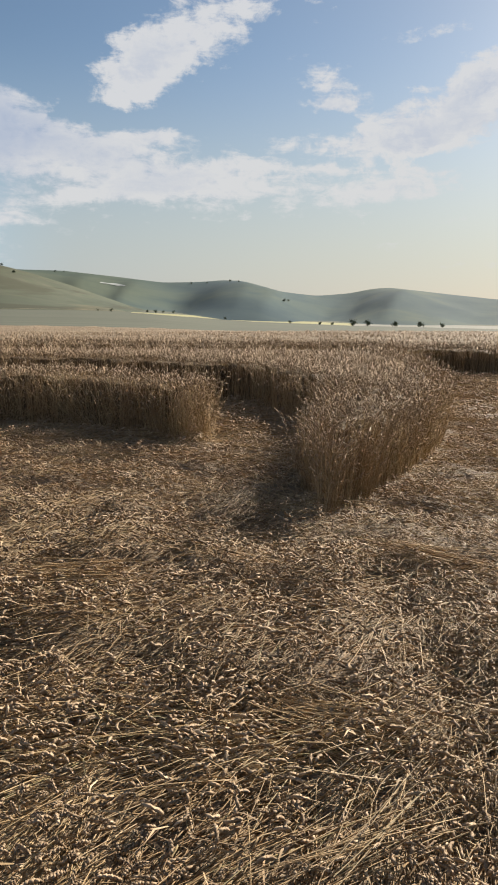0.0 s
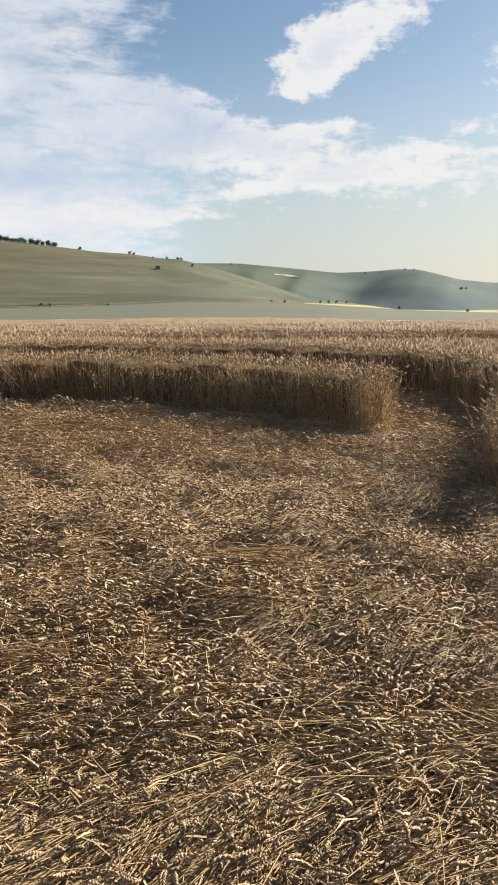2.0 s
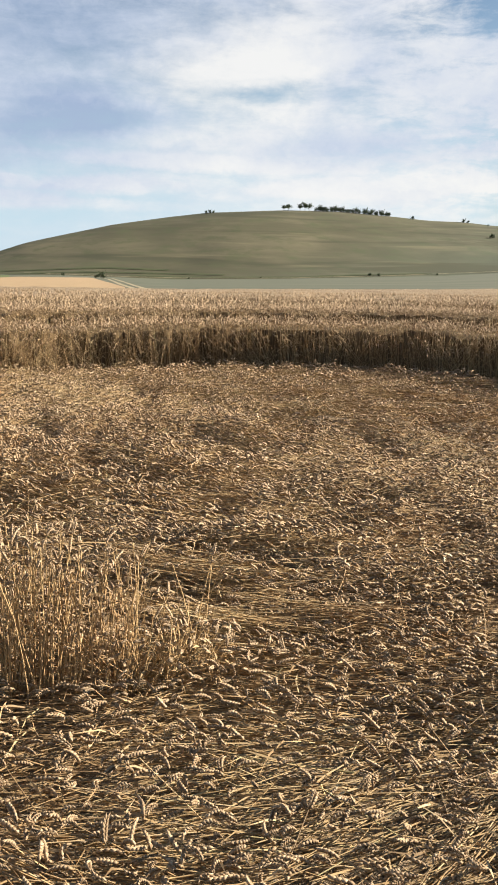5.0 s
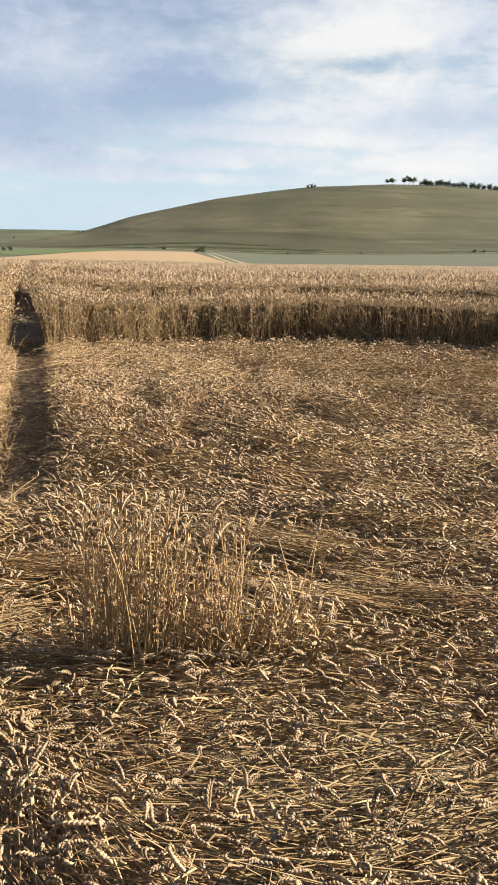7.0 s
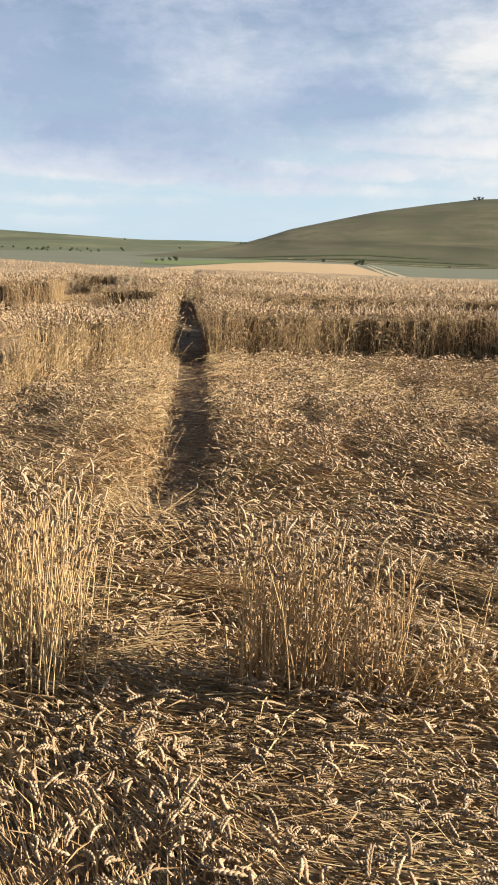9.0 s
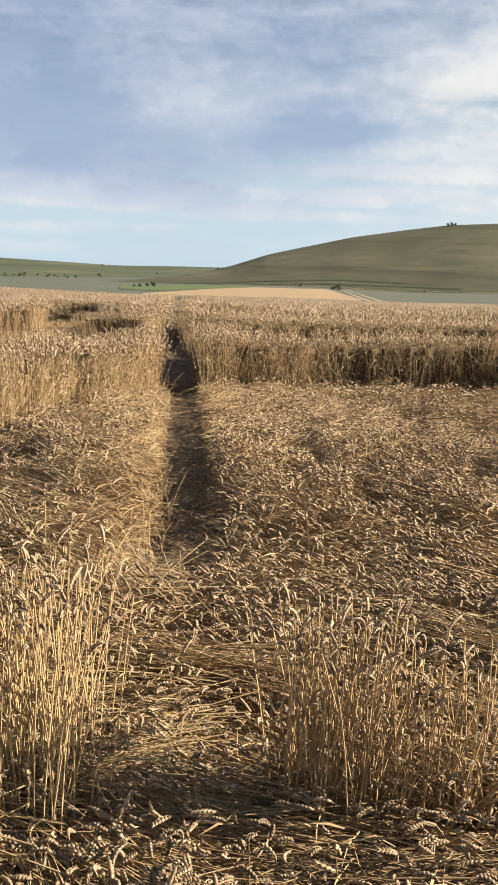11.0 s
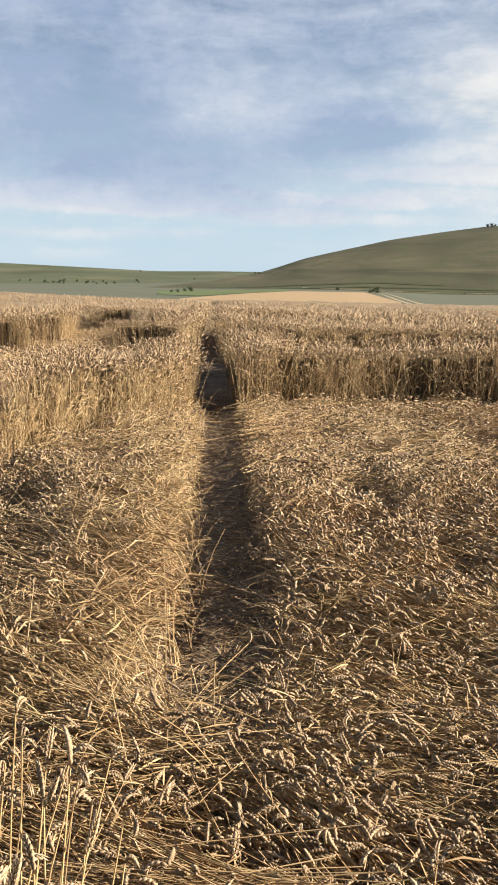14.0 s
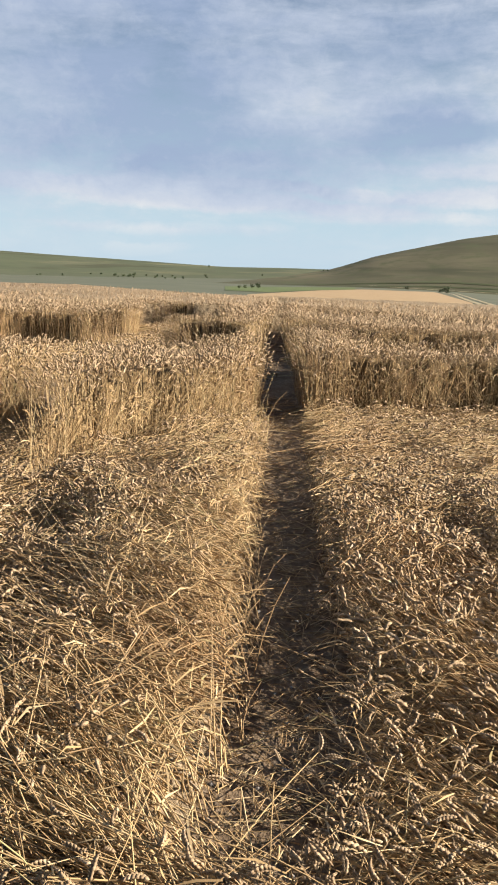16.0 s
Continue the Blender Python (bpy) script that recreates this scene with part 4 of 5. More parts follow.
# swathes of clean straw that lie across the rest: place, way, half length, half width, straws
SWATHES = [(-0.07, 5.5, 80, 0.36, 0.16, 120), (1.10, 4.52, -35, 0.34, 0.16, 130), (0.28, 2.66, -28, 0.22, 0.15, 80), (-4.25, 6.5, 45, 0.45, 0.14, 110), (-2.95, 1.72, 40, 0.30, 0.09, 110),
           (0.30, 1.90, 40, 0.2, 0.10, 36), (-2.42, 2.68, 15, 0.36, 0.12, 170), (-2.0, 2.35, 20, 0.30, 0.08, 80), (-0.9, 3.9, 10, 0.32, 0.10, 80), (-1.7, 2.6, 30, 0.3, 0.07, 60)]
for sx, sy, sa, sl, sw, sn in SWATHES:
    a0 = radians(sa)
    u_, v_ = RNG.normal(0, sl * 0.35, sn), RNG.normal(0, sw * 0.55, sn)
    ang = a0 + RNG.normal(0, 0.20, sn) + np.where(RNG.random(sn) < 0.5, math.pi, 0.0)
    ln = RNG.uniform(0.35, 0.65, sn)
    cx, cy = sx + u_ * math.cos(a0) - v_ * math.sin(a0), sy + u_ * math.sin(a0) + v_ * math.cos(a0)
    dd = tilt(ang, RNG.normal(0.05, 0.05, sn))
    bb = vec(cx, cy, land(cx, cy) + mat_height(cx, cy) + 0.02 + 0.07 * (1 - np.minimum(np.abs(v_) / sw, 1.0)) * RNG.random(sn)) - dd * (ln * 0.5)[:, None]
    st.append(stems(bb, dd, unit(dd + RNG.normal(0, 0.06, (sn, 3))), ln, RNG.uniform(0.0016, 0.0024, sn), 2))
bx_, by_ = jitter_grid(-8.6, -2.8, 1.2, 6.0, 1150.0)
td = tram(bx_, by_)
q = (td > np.where(lodged(bx_, by_), 0.13, 0.17)) & (td < 0.46) & trodden(bx_, by_) & (RNG.random(bx_.shape) < np.where(lodged(bx_, by_), 0.62, 0.8))
bx_, by_ = bx_[q], by_[q]
left_ = lodged(bx_, by_)
n_ = len(bx_)
ba = np.where(left_, -2.3, 0.9) + np.where(RNG.random(n_) < 0.5, -0.9, 0.5) + RNG.normal(0, 0.45, n_)
bu = np.where(left_, RNG.uniform(0.3, 1.35, n_), RNG.uniform(0.2, 1.2, n_))
bl = np.where(left_, RNG.uniform(0.20, 0.50, n_), RNG.uniform(0.12, 0.34, n_))
st.append(stems(vec(bx_, by_, land(bx_, by_) + 0.005), tilt(ba, bu), tilt(ba + RNG.normal(0, 0.4, n_), bu - RNG.uniform(0.3, 1.6, n_)), bl, RNG.uniform(0.0018, 0.0030, n_), 3))
# chopped straw on the bare soil of the wheel track
n_ = 900
t_ = RNG.uniform(0, 7.0, n_)
line_ = np.array(TRAMLINE)
k_ = t_.astype(int)
c_ = line_[k_] + (line_[k_ + 1] - line_[k_]) * (t_ - k_)[:, None] + RNG.normal(0, 0.085, (n_, 2))
a_ = RNG.uniform(0, 2 * math.pi, n_)
st.append(stems(vec(c_[:, 0], c_[:, 1], land(c_[:, 0], c_[:, 1]) + 0.008), tilt(a_, RNG.uniform(0.0, 0.15, n_)), tilt(a_ + RNG.normal(0, 0.3, n_), RNG.uniform(-0.12, 0.1, n_)), RNG.uniform(0.03, 0.17, n_), RNG.uniform(0.0012, 0.0022, n_), 1))
# pale straws that arch over the rest
x, y = jitter_grid(-9, 4, 1, 11, 300.0)
d = line_dist([(0.3, 0.0), (-0.4, 0.0), (-2.4, 1.2)], x, y)
ok = trodden(x, y) & sector(x, y, -32, 92) & (d > 2.0) & (d < 8.5) & (tram(x, y) > 0.24)
x, y = x[ok], y[ok]
n_ = len(x)
a_ = lay_angle(x, y) + RNG.normal(0, 0.75, n_)
u_ = RNG.uniform(0.15, 0.9, n_)
st.append(stems(vec(x, y, land(x, y) + mat_height(x, y) * RNG.uniform(0.6, 1.1, n_)), tilt(a_, u_), tilt(a_ + RNG.normal(0, 0.5, n_), -u_ * RNG.uniform(0.5, 1.3, n_)), RNG.uniform(0.10, 0.30, n_), RNG.uniform(0.0018, 0.0030, n_), 2))
# torn leaf blades among the straw
x, y = jitter_grid(-7.5, 3, 0.6, 8, 260.0)
ok = trodden(x, y) & sector(x, y, -32, 92) & (tram(x, y) > 0.10)
x, y = x[ok], y[ok]
n_ = len(x)
a_ = lay_angle(x, y) + RNG.normal(0, 0.9, n_)
st += blades(vec(x, y, land(x, y) + mat_height(x, y) * RNG.uniform(0.6, 1.15, n_) + 0.004), tilt(a_, RNG.uniform(0.0, 0.7, n_)), tilt(a_ + RNG.normal(0, 0.6, n_), RNG.uniform(-0.8, 0.2, n_)), RNG.uniform(0.07, 0.20, n_), RNG.uniform(0.0018, 0.0038, n_))
mesh_part("stems", *joined(st), STRAW, flat_thing)
mesh_part("ears", *joined(ea), EAR, flat_thing, smooth=True)


# --- the standing wheat, block by block
def block_of(x, y):
    """0 crescent, 1 crescent left of the tramline, 2 clump, 3 the field beyond."""
    ro = np.hypot(x - OUTER[0], y - OUTER[1])
    ax, ay, bx, by = -3.2, 1.85, -8.75, 5.48
    side = (bx - ax) * (y - ay) - (by - ay) * (x - ax)
    b = np.full(x.shape, 3)
    cres = ro < OUTER_R + 0.35
    b[cres & (side < 0)] = 0
    b[cres & (side >= 0)] = 1
    b[inside([(0.0, 5.0), (0.6, 8.8), (0.5, 11.5), (3.6, 13.0), (3.6, 10.0), (1.4, 5.0)], x, y)] = 2
    return b


BLOCKS = [("standing_wheat", "crescent of ripe standing wheat round the trodden circle"),
          ("standing_wheat", "sunlit golden wedge of standing wheat beside the tramline"),
          ("standing_wheat", "shaded point of ripe standing wheat between two trodden paths"),
          ("standing_wheat", "wide field of ripe wheat reaching to the crest")]


def core_cells(x0, x1, y0, y1, c, top, block, r0, r1):
    """The dense inside of the standing wheat, as a rough raised body with sides that stands in for single stalks."""
    xs, ys = np.arange(x0, x1 + c, c), np.arange(y0, y1 + c, c)
    gx, gy = np.meshgrid(xs, ys, indexing="ij")
    rough = wave_noise(0.5, 77)
    mx, my = gx[:-1, :-1] + c / 2, gy[:-1, :-1] + c / 2
    r = np.hypot(mx, my)
    keep = (r >= r0) & (r < r1) & sector(mx, my, -32, 90) & ~trodden(mx, my)
    if c < 0.5:
        keep &= ~near_edge(mx, my, 0.20) & ~near_edge(mx, my, 0.27)
    if block is not None:
        keep &= block_of(mx, my) == block
    g = land(gx, gy)
    vt = np.stack([gx, gy, g + top + 0.05 * rough(gx, gy)], axis=-1).reshape(-1, 3)
    vb = np.stack([gx, gy, g], axis=-1).reshape(-1, 3)
    ny, off = len(ys), gx.size
    i, j = np.nonzero(keep)
    p = [i * ny + j, (i + 1) * ny + j, (i + 1) * ny + j + 1, i * ny + j + 1]
    faces = [np.stack(p, axis=-1)]
    pad = np.pad(keep, 1)
    for di, dj, a, b in ((0, -1, 0, 1), (1, 0, 1, 2), (0, 1, 2, 3), (-1, 0, 3, 0)):
        open_side = ~pad[i + 1 + di, j + 1 + dj]
        faces.append(np.stack([p[a], p[a] + off, p[b] + off, p[b]], axis=-1)[open_side])
    f = np.concatenate(faces)
    used, f = np.unique(f, return_inverse=True)
    return np.concatenate([vt, vb])[used], f.reshape(-1, 4)


blocks = []
for k, (nm, lab) in enumerate(BLOCKS):
    box = [(-11, 1, 1, 13), (-11, -5, 0, 8), (-0.2, 3.4, 5, 13), (-32, 14, -2, 32)][k]
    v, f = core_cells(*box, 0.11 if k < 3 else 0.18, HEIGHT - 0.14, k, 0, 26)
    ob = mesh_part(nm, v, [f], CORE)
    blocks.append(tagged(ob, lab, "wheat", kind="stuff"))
v, f = core_cells(-130, 60, -10, 130, 0.8, HEIGHT - 0.10, None, 25.2, 100)
mesh_part("canopy", v, [f], CANOPY, blocks[3], smooth=True)

x, y = jitter_grid(-18, 9, -1, 17, 760.0)
d = reach(x, y)
ok = (d < 16.5) & sector(x, y) & ~trodden(x, y)
x, y, d = x[ok], y[ok], d[ok]
rim = near_edge(x, y, 0.28) | near_edge(x, y, 0.55)
ok = RNG.random(x.shape) < np.where(rim, 1.0, 0.58) * np.where(d < 9.5, 1.0, 0.58)
x, y, d, rim = x[ok], y[ok], d[ok], rim[ok]
which = block_of(x, y)
ox, oy = edge_way(x, y, 0.3)
spill = wave_noise(1.3, 91)(x, y)
slump = np.clip(wave_noise(1.1, 93)(x, y) - 0.05, 0, 1) * np.array([1.0, 0.4, 0.0, 1.0])[which] * (x < -1.6)
side_way = np.where(rim & (RNG.random(x.shape) < np.clip(slump * 1.6, 0, 0.75)), np.sign(wave_noise(1.4, 94)(x, y)) * RNG.uniform(0.25, 1.25, x.shape), 0.0)
amount = np.where(rim, np.clip(RNG.normal(0.04, 0.14, x.shape), -0.2, 0.6) + np.where(RNG.random(x.shape) < 0.05, RNG.uniform(0.2, 1.0, x.shape), 0.0) + 0.5 * np.clip(spill - 0.45, 0, 1) * RNG.random(x.shape) * 1.6, 0.0)
amount = np.where((tram(x, y) < 0.55) & (x < -8.0), RNG.normal(-0.12, 0.06, x.shape), amount)
side_way = np.where((tram(x, y) < 0.55) & (x < -8.0), 0.0, side_way)
amount = np.where((which == 2) | (which == 1) | (x > -1.6), np.clip(amount, -0.15, 0.12), amount)
ox, oy, amount = ox * amount - oy * side_way, oy * amount + ox * side_way, np.ones(x.shape)


def top_ears(fx, fy, low, wide, spread=0.9):
    """Ears that nod above the dense inside of the crop."""
    n_ = len(fx)
    tip_ = vec(fx, fy, land(fx, fy) + low)
    a_ = RNG.uniform(0, 6.283, n_)
    up_ = tilt(a_, RNG.uniform(0.9, 1.5, n_))
    high_ = HEIGHT + 0.030 * tall(fx, fy) + RNG.normal(0, 0.025, n_) - low
    return ears(tip_, up_, tilt(a_ + RNG.normal(0, 0.6, n_), RNG.uniform(-0.2, 1.3, n_)), np.maximum(high_, 0.06) * 1.15, RNG.uniform(0.006, 0.008, n_) * wide, EAR_LOW)


for k in range(4):
    st, ea = [], []
    near_rim, far_rim = (which == k) & rim & (d <= 7.0), (which == k) & rim & (d > 7.0)
    for m, shape, seg, wide in ((near_rim, EAR_MID, 2, 1.05), (far_rim, EAR_LOW, 1, 1.2)):
        a_, b_ = stand_wheat(x[m], y[m], shape, seg, 0.0, wide, 0.15, 1.0, (ox[m], oy[m], amount[m]), 0.62 if k == 2 else 0.42)
        st.append(a_)
        ea.append(b_)
    # dry leaves that hang between the stems
    m = np.nonzero((which == k) & rim & (d < 11.0))[0]
    m = np.concatenate([m, m[RNG.random(len(m)) < 0.6]])
    n_ = len(m)
    a_ = RNG.uniform(0, 2 * math.pi, n_)
    st += blades(vec(x[m], y[m], land(x[m], y[m]) + RNG.uniform(0.06, 0.50, n_)), tilt(a_, RNG.uniform(0.5, 1.4, n_)), tilt(a_ + RNG.normal(0, 0.5, n_), RNG.uniform(-1.5, 0.2, n_)), RNG.uniform(0.10, 0.22, n_), RNG.uniform(0.0025, 0.0048, n_))
    if k in (0, 2):
        # ears that droop down the face of the crop, where it ends in a blunt point
        m = (which == k) & near_edge(x, y, 0.16) & (x > -1.5)
        fx, fy = np.repeat(x[m], 2) + RNG.normal(0, 0.03, 2 * m.sum()), np.repeat(y[m], 2) + RNG.normal(0, 0.03, 2 * m.sum())
        lean_x, lean_y = np.repeat(ox[m], 2), np.repeat(oy[m], 2)
        a_, b_ = stand_wheat(fx, fy, EAR_SMALL, 1, 0.0, 1.15, 0.10, RNG.uniform(0.35, 0.95, len(fx)), (lean_x, lean_y, np.full(len(fx), 0.5)), None)
        st.append(a_)
        ea.append(b_)
    m = (which == k) & ~rim
    ea.append(top_ears(x[m], y[m], HEIGHT - 0.16, 1.15))
    if k == 3:
        for r0, r1, dens, wide, low in ((16.5, 27, 46.0, 2.2, HEIGHT - 0.18), (27, 42, 10.0, 3.2, HEIGHT - 0.19), (42, 75, 3.2, 4.8, HEIGHT - 0.22)):
            fx, fy = jitter_grid(-62, 24, -6, 72, dens)
            fd = reach(fx, fy)
            q = (fd >= r0) & (fd < r1) & sector(fx, fy) & ~trodden(fx, fy) & (np.hypot(fx, fy) < crest(azimuth(fx, fy)) * 1.05)
            fx, fy = fx[q], fy[q]
            if r1 < 30:
                e = near_edge(fx, fy, 0.3)
                a_, b_ = stand_wheat(fx[e], fy[e], EAR_LOW, 1, 0.0, 2.6)
                st.append(a_)
                ea.append(b_)
                ex, ey = jitter_grid(-30, 8, 4, 26, 560.0)
                ed = reach(ex, ey)
                q = (ed >= r0) & (ed < r1) & sector(ex, ey) & ~trodden(ex, ey)
                ex, ey = ex[q], ey[q]
                q = near_edge(ex, ey, 0.25)
                a_, b_ = stand_wheat(ex[q], ey[q], EAR_LOW, 1, 0.0, 1.5)
                st.append(a_)
                ea.append(b_)
                fx, fy = fx[~e], fy[~e]
            ea.append(top_ears(fx, fy, low, wide))
    mesh_part("stems", *joined(st), STRAW, blocks[k])
    mesh_part("ears", *joined(ea), EAR, blocks[k], smooth=True)


# ---------------------------------------------------------------- tufts and loose stalks near the walk
def stalk_meshes(count, seed, stand):
    """Stem and ear meshes for single stalks, with their ear's pose: growing up along z, or lying along x."""
    global RNG
    keep, RNG = RNG, np.random.default_rng(seed)
    out = []
    for i in range(count):
        o = np.zeros((1, 3))
        if stand:
            a = RNG.uniform(0, 2 * math.pi, 1)
            d0, d1 = tilt(a, np.array([1.53])), tilt(a, np.array([RNG.uniform(1.28, 1.5)]))
            length = np.array([RNG.uniform(0.52, 0.62)])
        else:
            a = np.zeros(1)
            d0, d1 = tilt(a, np.array([RNG.uniform(0.05, 0.22)])), tilt(a + RNG.normal(0, 0.25), np.array([RNG.uniform(-0.25, 0.1)]))
            length = np.array([RNG.uniform(0.35, 0.62)])
        sv, sf = stems(o, d0, d1, length, np.array([0.0025 if stand else 0.0021]), 4)
        pieces = [(sv, sf)]
        if i % 2 == 0:
            # a dry leaf blade that hangs from the stem
            root = bent(o, d0, d1, length, [RNG.uniform(0.45, 0.75)])[:, 0]
            la = RNG.uniform(0, 2 * math.pi, 1)
            l0, l1 = tilt(la, np.array([0.9])), tilt(la + 0.5, np.array([-1.3]))
            t = np.linspace(0, 1, 6)
            mid = bent(root, l0, l1, np.array([RNG.uniform(0.10, 0.17)]), t)[0]
            acr = np.array([-math.sin(la[0]), math.cos(la[0]), 0.0])
            w = 0.0035 * np.sin(np.pi * (0.12 + 0.86 * t))[:, None]
            up = np.array([0, 0, 0.0006])
            ring = np.stack([mid + acr * w, mid + up, mid - acr * w, mid - up], axis=1).reshape(-1, 3)
            lf = np.array([(r * 4 + k, r * 4 + (k + 1) % 4, r * 4 + 4 + (k + 1) % 4, r * 4 + 4 + k) for r in range(5) for k in range(4)])
            pieces.append((ring, lf))
        tip = bent(o, d0, d1, length, [1.0])[:, 0]
        nod = (RNG.uniform(-1.5, -0.6) if i % 3 else RNG.uniform(0.3, 1.3)) if stand else RNG.uniform(-0.9, 0.3)
        e0 = unit(d1 + 0.2 * tilt(a, np.zeros(1))) if stand else tilt(a, np.array([RNG.uniform(0.1, 0.6)]))
        e1 = tilt(a + RNG.normal(0, 0.5), np.array([nod]))
        ev, ef = ears(tip, e0, e1, np.array([RNG.uniform(0.050, 0.068)]), np.array([0.0070]), EAR_FULL)
        v, f = joined(pieces)
        out.append((mesh_from("stalk", v, f, [STRAW]), mesh_from("ear", ev, [ef], [EAR])))
    RNG = keep
    return out


STANDING, LYING = stalk_meshes(10, 5, True), stalk_meshes(12, 6, False)


def put_stalk(pair, parent, m, name):
    s = new(name, pair[0])
    s.parent = parent
    s.matrix_basis = m
    e = new("ear", pair[1])
    e.parent = s
    TRIS[0] += 170
    return s


def tuft(label, places, seed):
    """A tuft of stalks left standing; places: (x, y, spread, count, height, lean out, lean way)."""
    r = random.Random(seed)
    base = new("wheat_tuft")
    px, py = places[0][0], places[0][1]
    base.location = (px, py, float(land(px, py)))
    for x, y, spread, count, tallness, lean, toward in places:
        for i in range(count):
            dx, dy = r.gauss(0, spread), r.gauss(0, spread)
            z = float(land(x + dx, y + dy)) - float(land(px, py)) + 0.005
            s = tallness * r.uniform(0.82, 1.12)
            lean_now = abs(r.gauss(0, lean))
            m = (Matrix.Translation((x + dx - px, y + dy - py, z)) @ Matrix.Rotation(radians(toward + r.gauss(0, 45)), 4, "Z")
                 @ Matrix.Rotation(radians(lean_now), 4, "Y") @ Matrix.Rotation(r.uniform(0, 6.283), 4, "Z") @ Matrix.Diagonal((1, 1, s, 1)))
            put_stalk(STANDING[r.randrange(len(STANDING))], base, m, "stalk")
    return tagged(base, label, "wheat tuft", "tufts standing in the trodden circle")


tuft("upright golden wheat tuft on the trodden circle's rim", [
    (-2.31, 1.54, 0.045, 40, 0.93, 3, 200), (-2.22, 1.61, 0.05, 54, 0.95, 4, 20), (-2.13, 1.71, 0.055, 34, 0.92, 6, 20), (-2.03, 1.82, 0.05, 30, 0.84, 8, 30),
    (-1.97, 1.90, 0.05, 36, 0.55, 32, -20), (-1.92, 1.98, 0.055, 40, 0.50, 48, -10), (-1.87, 2.06, 0.045, 34, 0.44, 60, -20), (-1.86, 2.07, 0.02, 5, 0.78, 5, 40),
    (-2.06, 1.74, 0.10, 18, 0.30, 50, -60)], 1)
tuft("dense upright wheat tuft with drooping ears beside the tramline", [
    (-2.68, 0.97, 0.06, 54, 1.06, 4, 100), (-2.78, 0.86, 0.06, 54, 1.14, 4, 200), (-2.90, 1.12, 0.07, 40, 1.08, 7, 120), (-3.0, 0.72, 0.08, 40, 1.12, 6, 240)], 2)

r_ = random.Random(9)
count = 0
while count < 300:
    x, y = r_.uniform(-5.2, 1.6), r_.uniform(1.0, 5.2)
    if not (1.6 < math.hypot(x - MID[0], y - MID[1]) < 4.2) or float(tram(np.array(x), np.array(y))) < 0.12 or not bool(trodden(np.array(x), np.array(y))):
        continue
    a = float(lay_angle(np.array(x), np.array(y))) + r_.gauss(0, 0.7)
    z = float(land(np.array(x), np.array(y))) + float(mat_height(np.array(x), np.array(y))) * 0.9 + 0.008
    m = Matrix.Translation((x, y, z)) @ Matrix.Rotation(a, 4, "Z") @ Matrix.Rotation(radians(r_.gauss(0, 5)), 4, "Y") @ Matrix.Rotation(r_.uniform(-0.5, 0.5), 4, "X")
    put_stalk(LYING[r_.randrange(len(LYING))], flat_thing, m, "wheat_stalk")
    count += 1


# ---------------------------------------------------------------- flints on the tramline
def flint(seed):
    bm = bmesh.new()
    bmesh.ops.create_icosphere(bm, subdivisions=1, radius=1.0)
    r = random.Random(seed)
    for v in bm.verts:
        v.co *= 1.0 + 0.6 * noise.noise(v.co * 1.7 + Vector((seed, 0, 0)))
        v.co.z *= 0.55
    me = bpy.data.meshes.new("flint")
    bm.to_mesh(me)
    bm.free()
    me.materials.append(STONE)
    return me


flints = [flint(i) for i in range(4)]
for i in range(34):
    t = r_.uniform(0, 4.2)
    k = int(t)
    (x0, y0), (x1, y1) = TRAMLINE[k], TRAMLINE[k + 1]
    x, y = x0 + (x1 - x0) * (t - k) + r_.gauss(0, 0.08), y0 + (y1 - y0) * (t - k) + r_.gauss(0, 0.08)
    s = r_.uniform(0.004, 0.011)
    ob = new("flint", flints[i % 4])
    ob.matrix_world = Matrix.Translation((x, y, float(land(np.array(x), np.array(y))) + s * 0.3)) @ Matrix.Rotation(r_.uniform(0, 6.28), 4, "Z") @ Matrix.Diagonal((s, s, s, 1))
    tagged(ob, "small pale flint lying on the bare soil", "stone", "flints on the tramline")


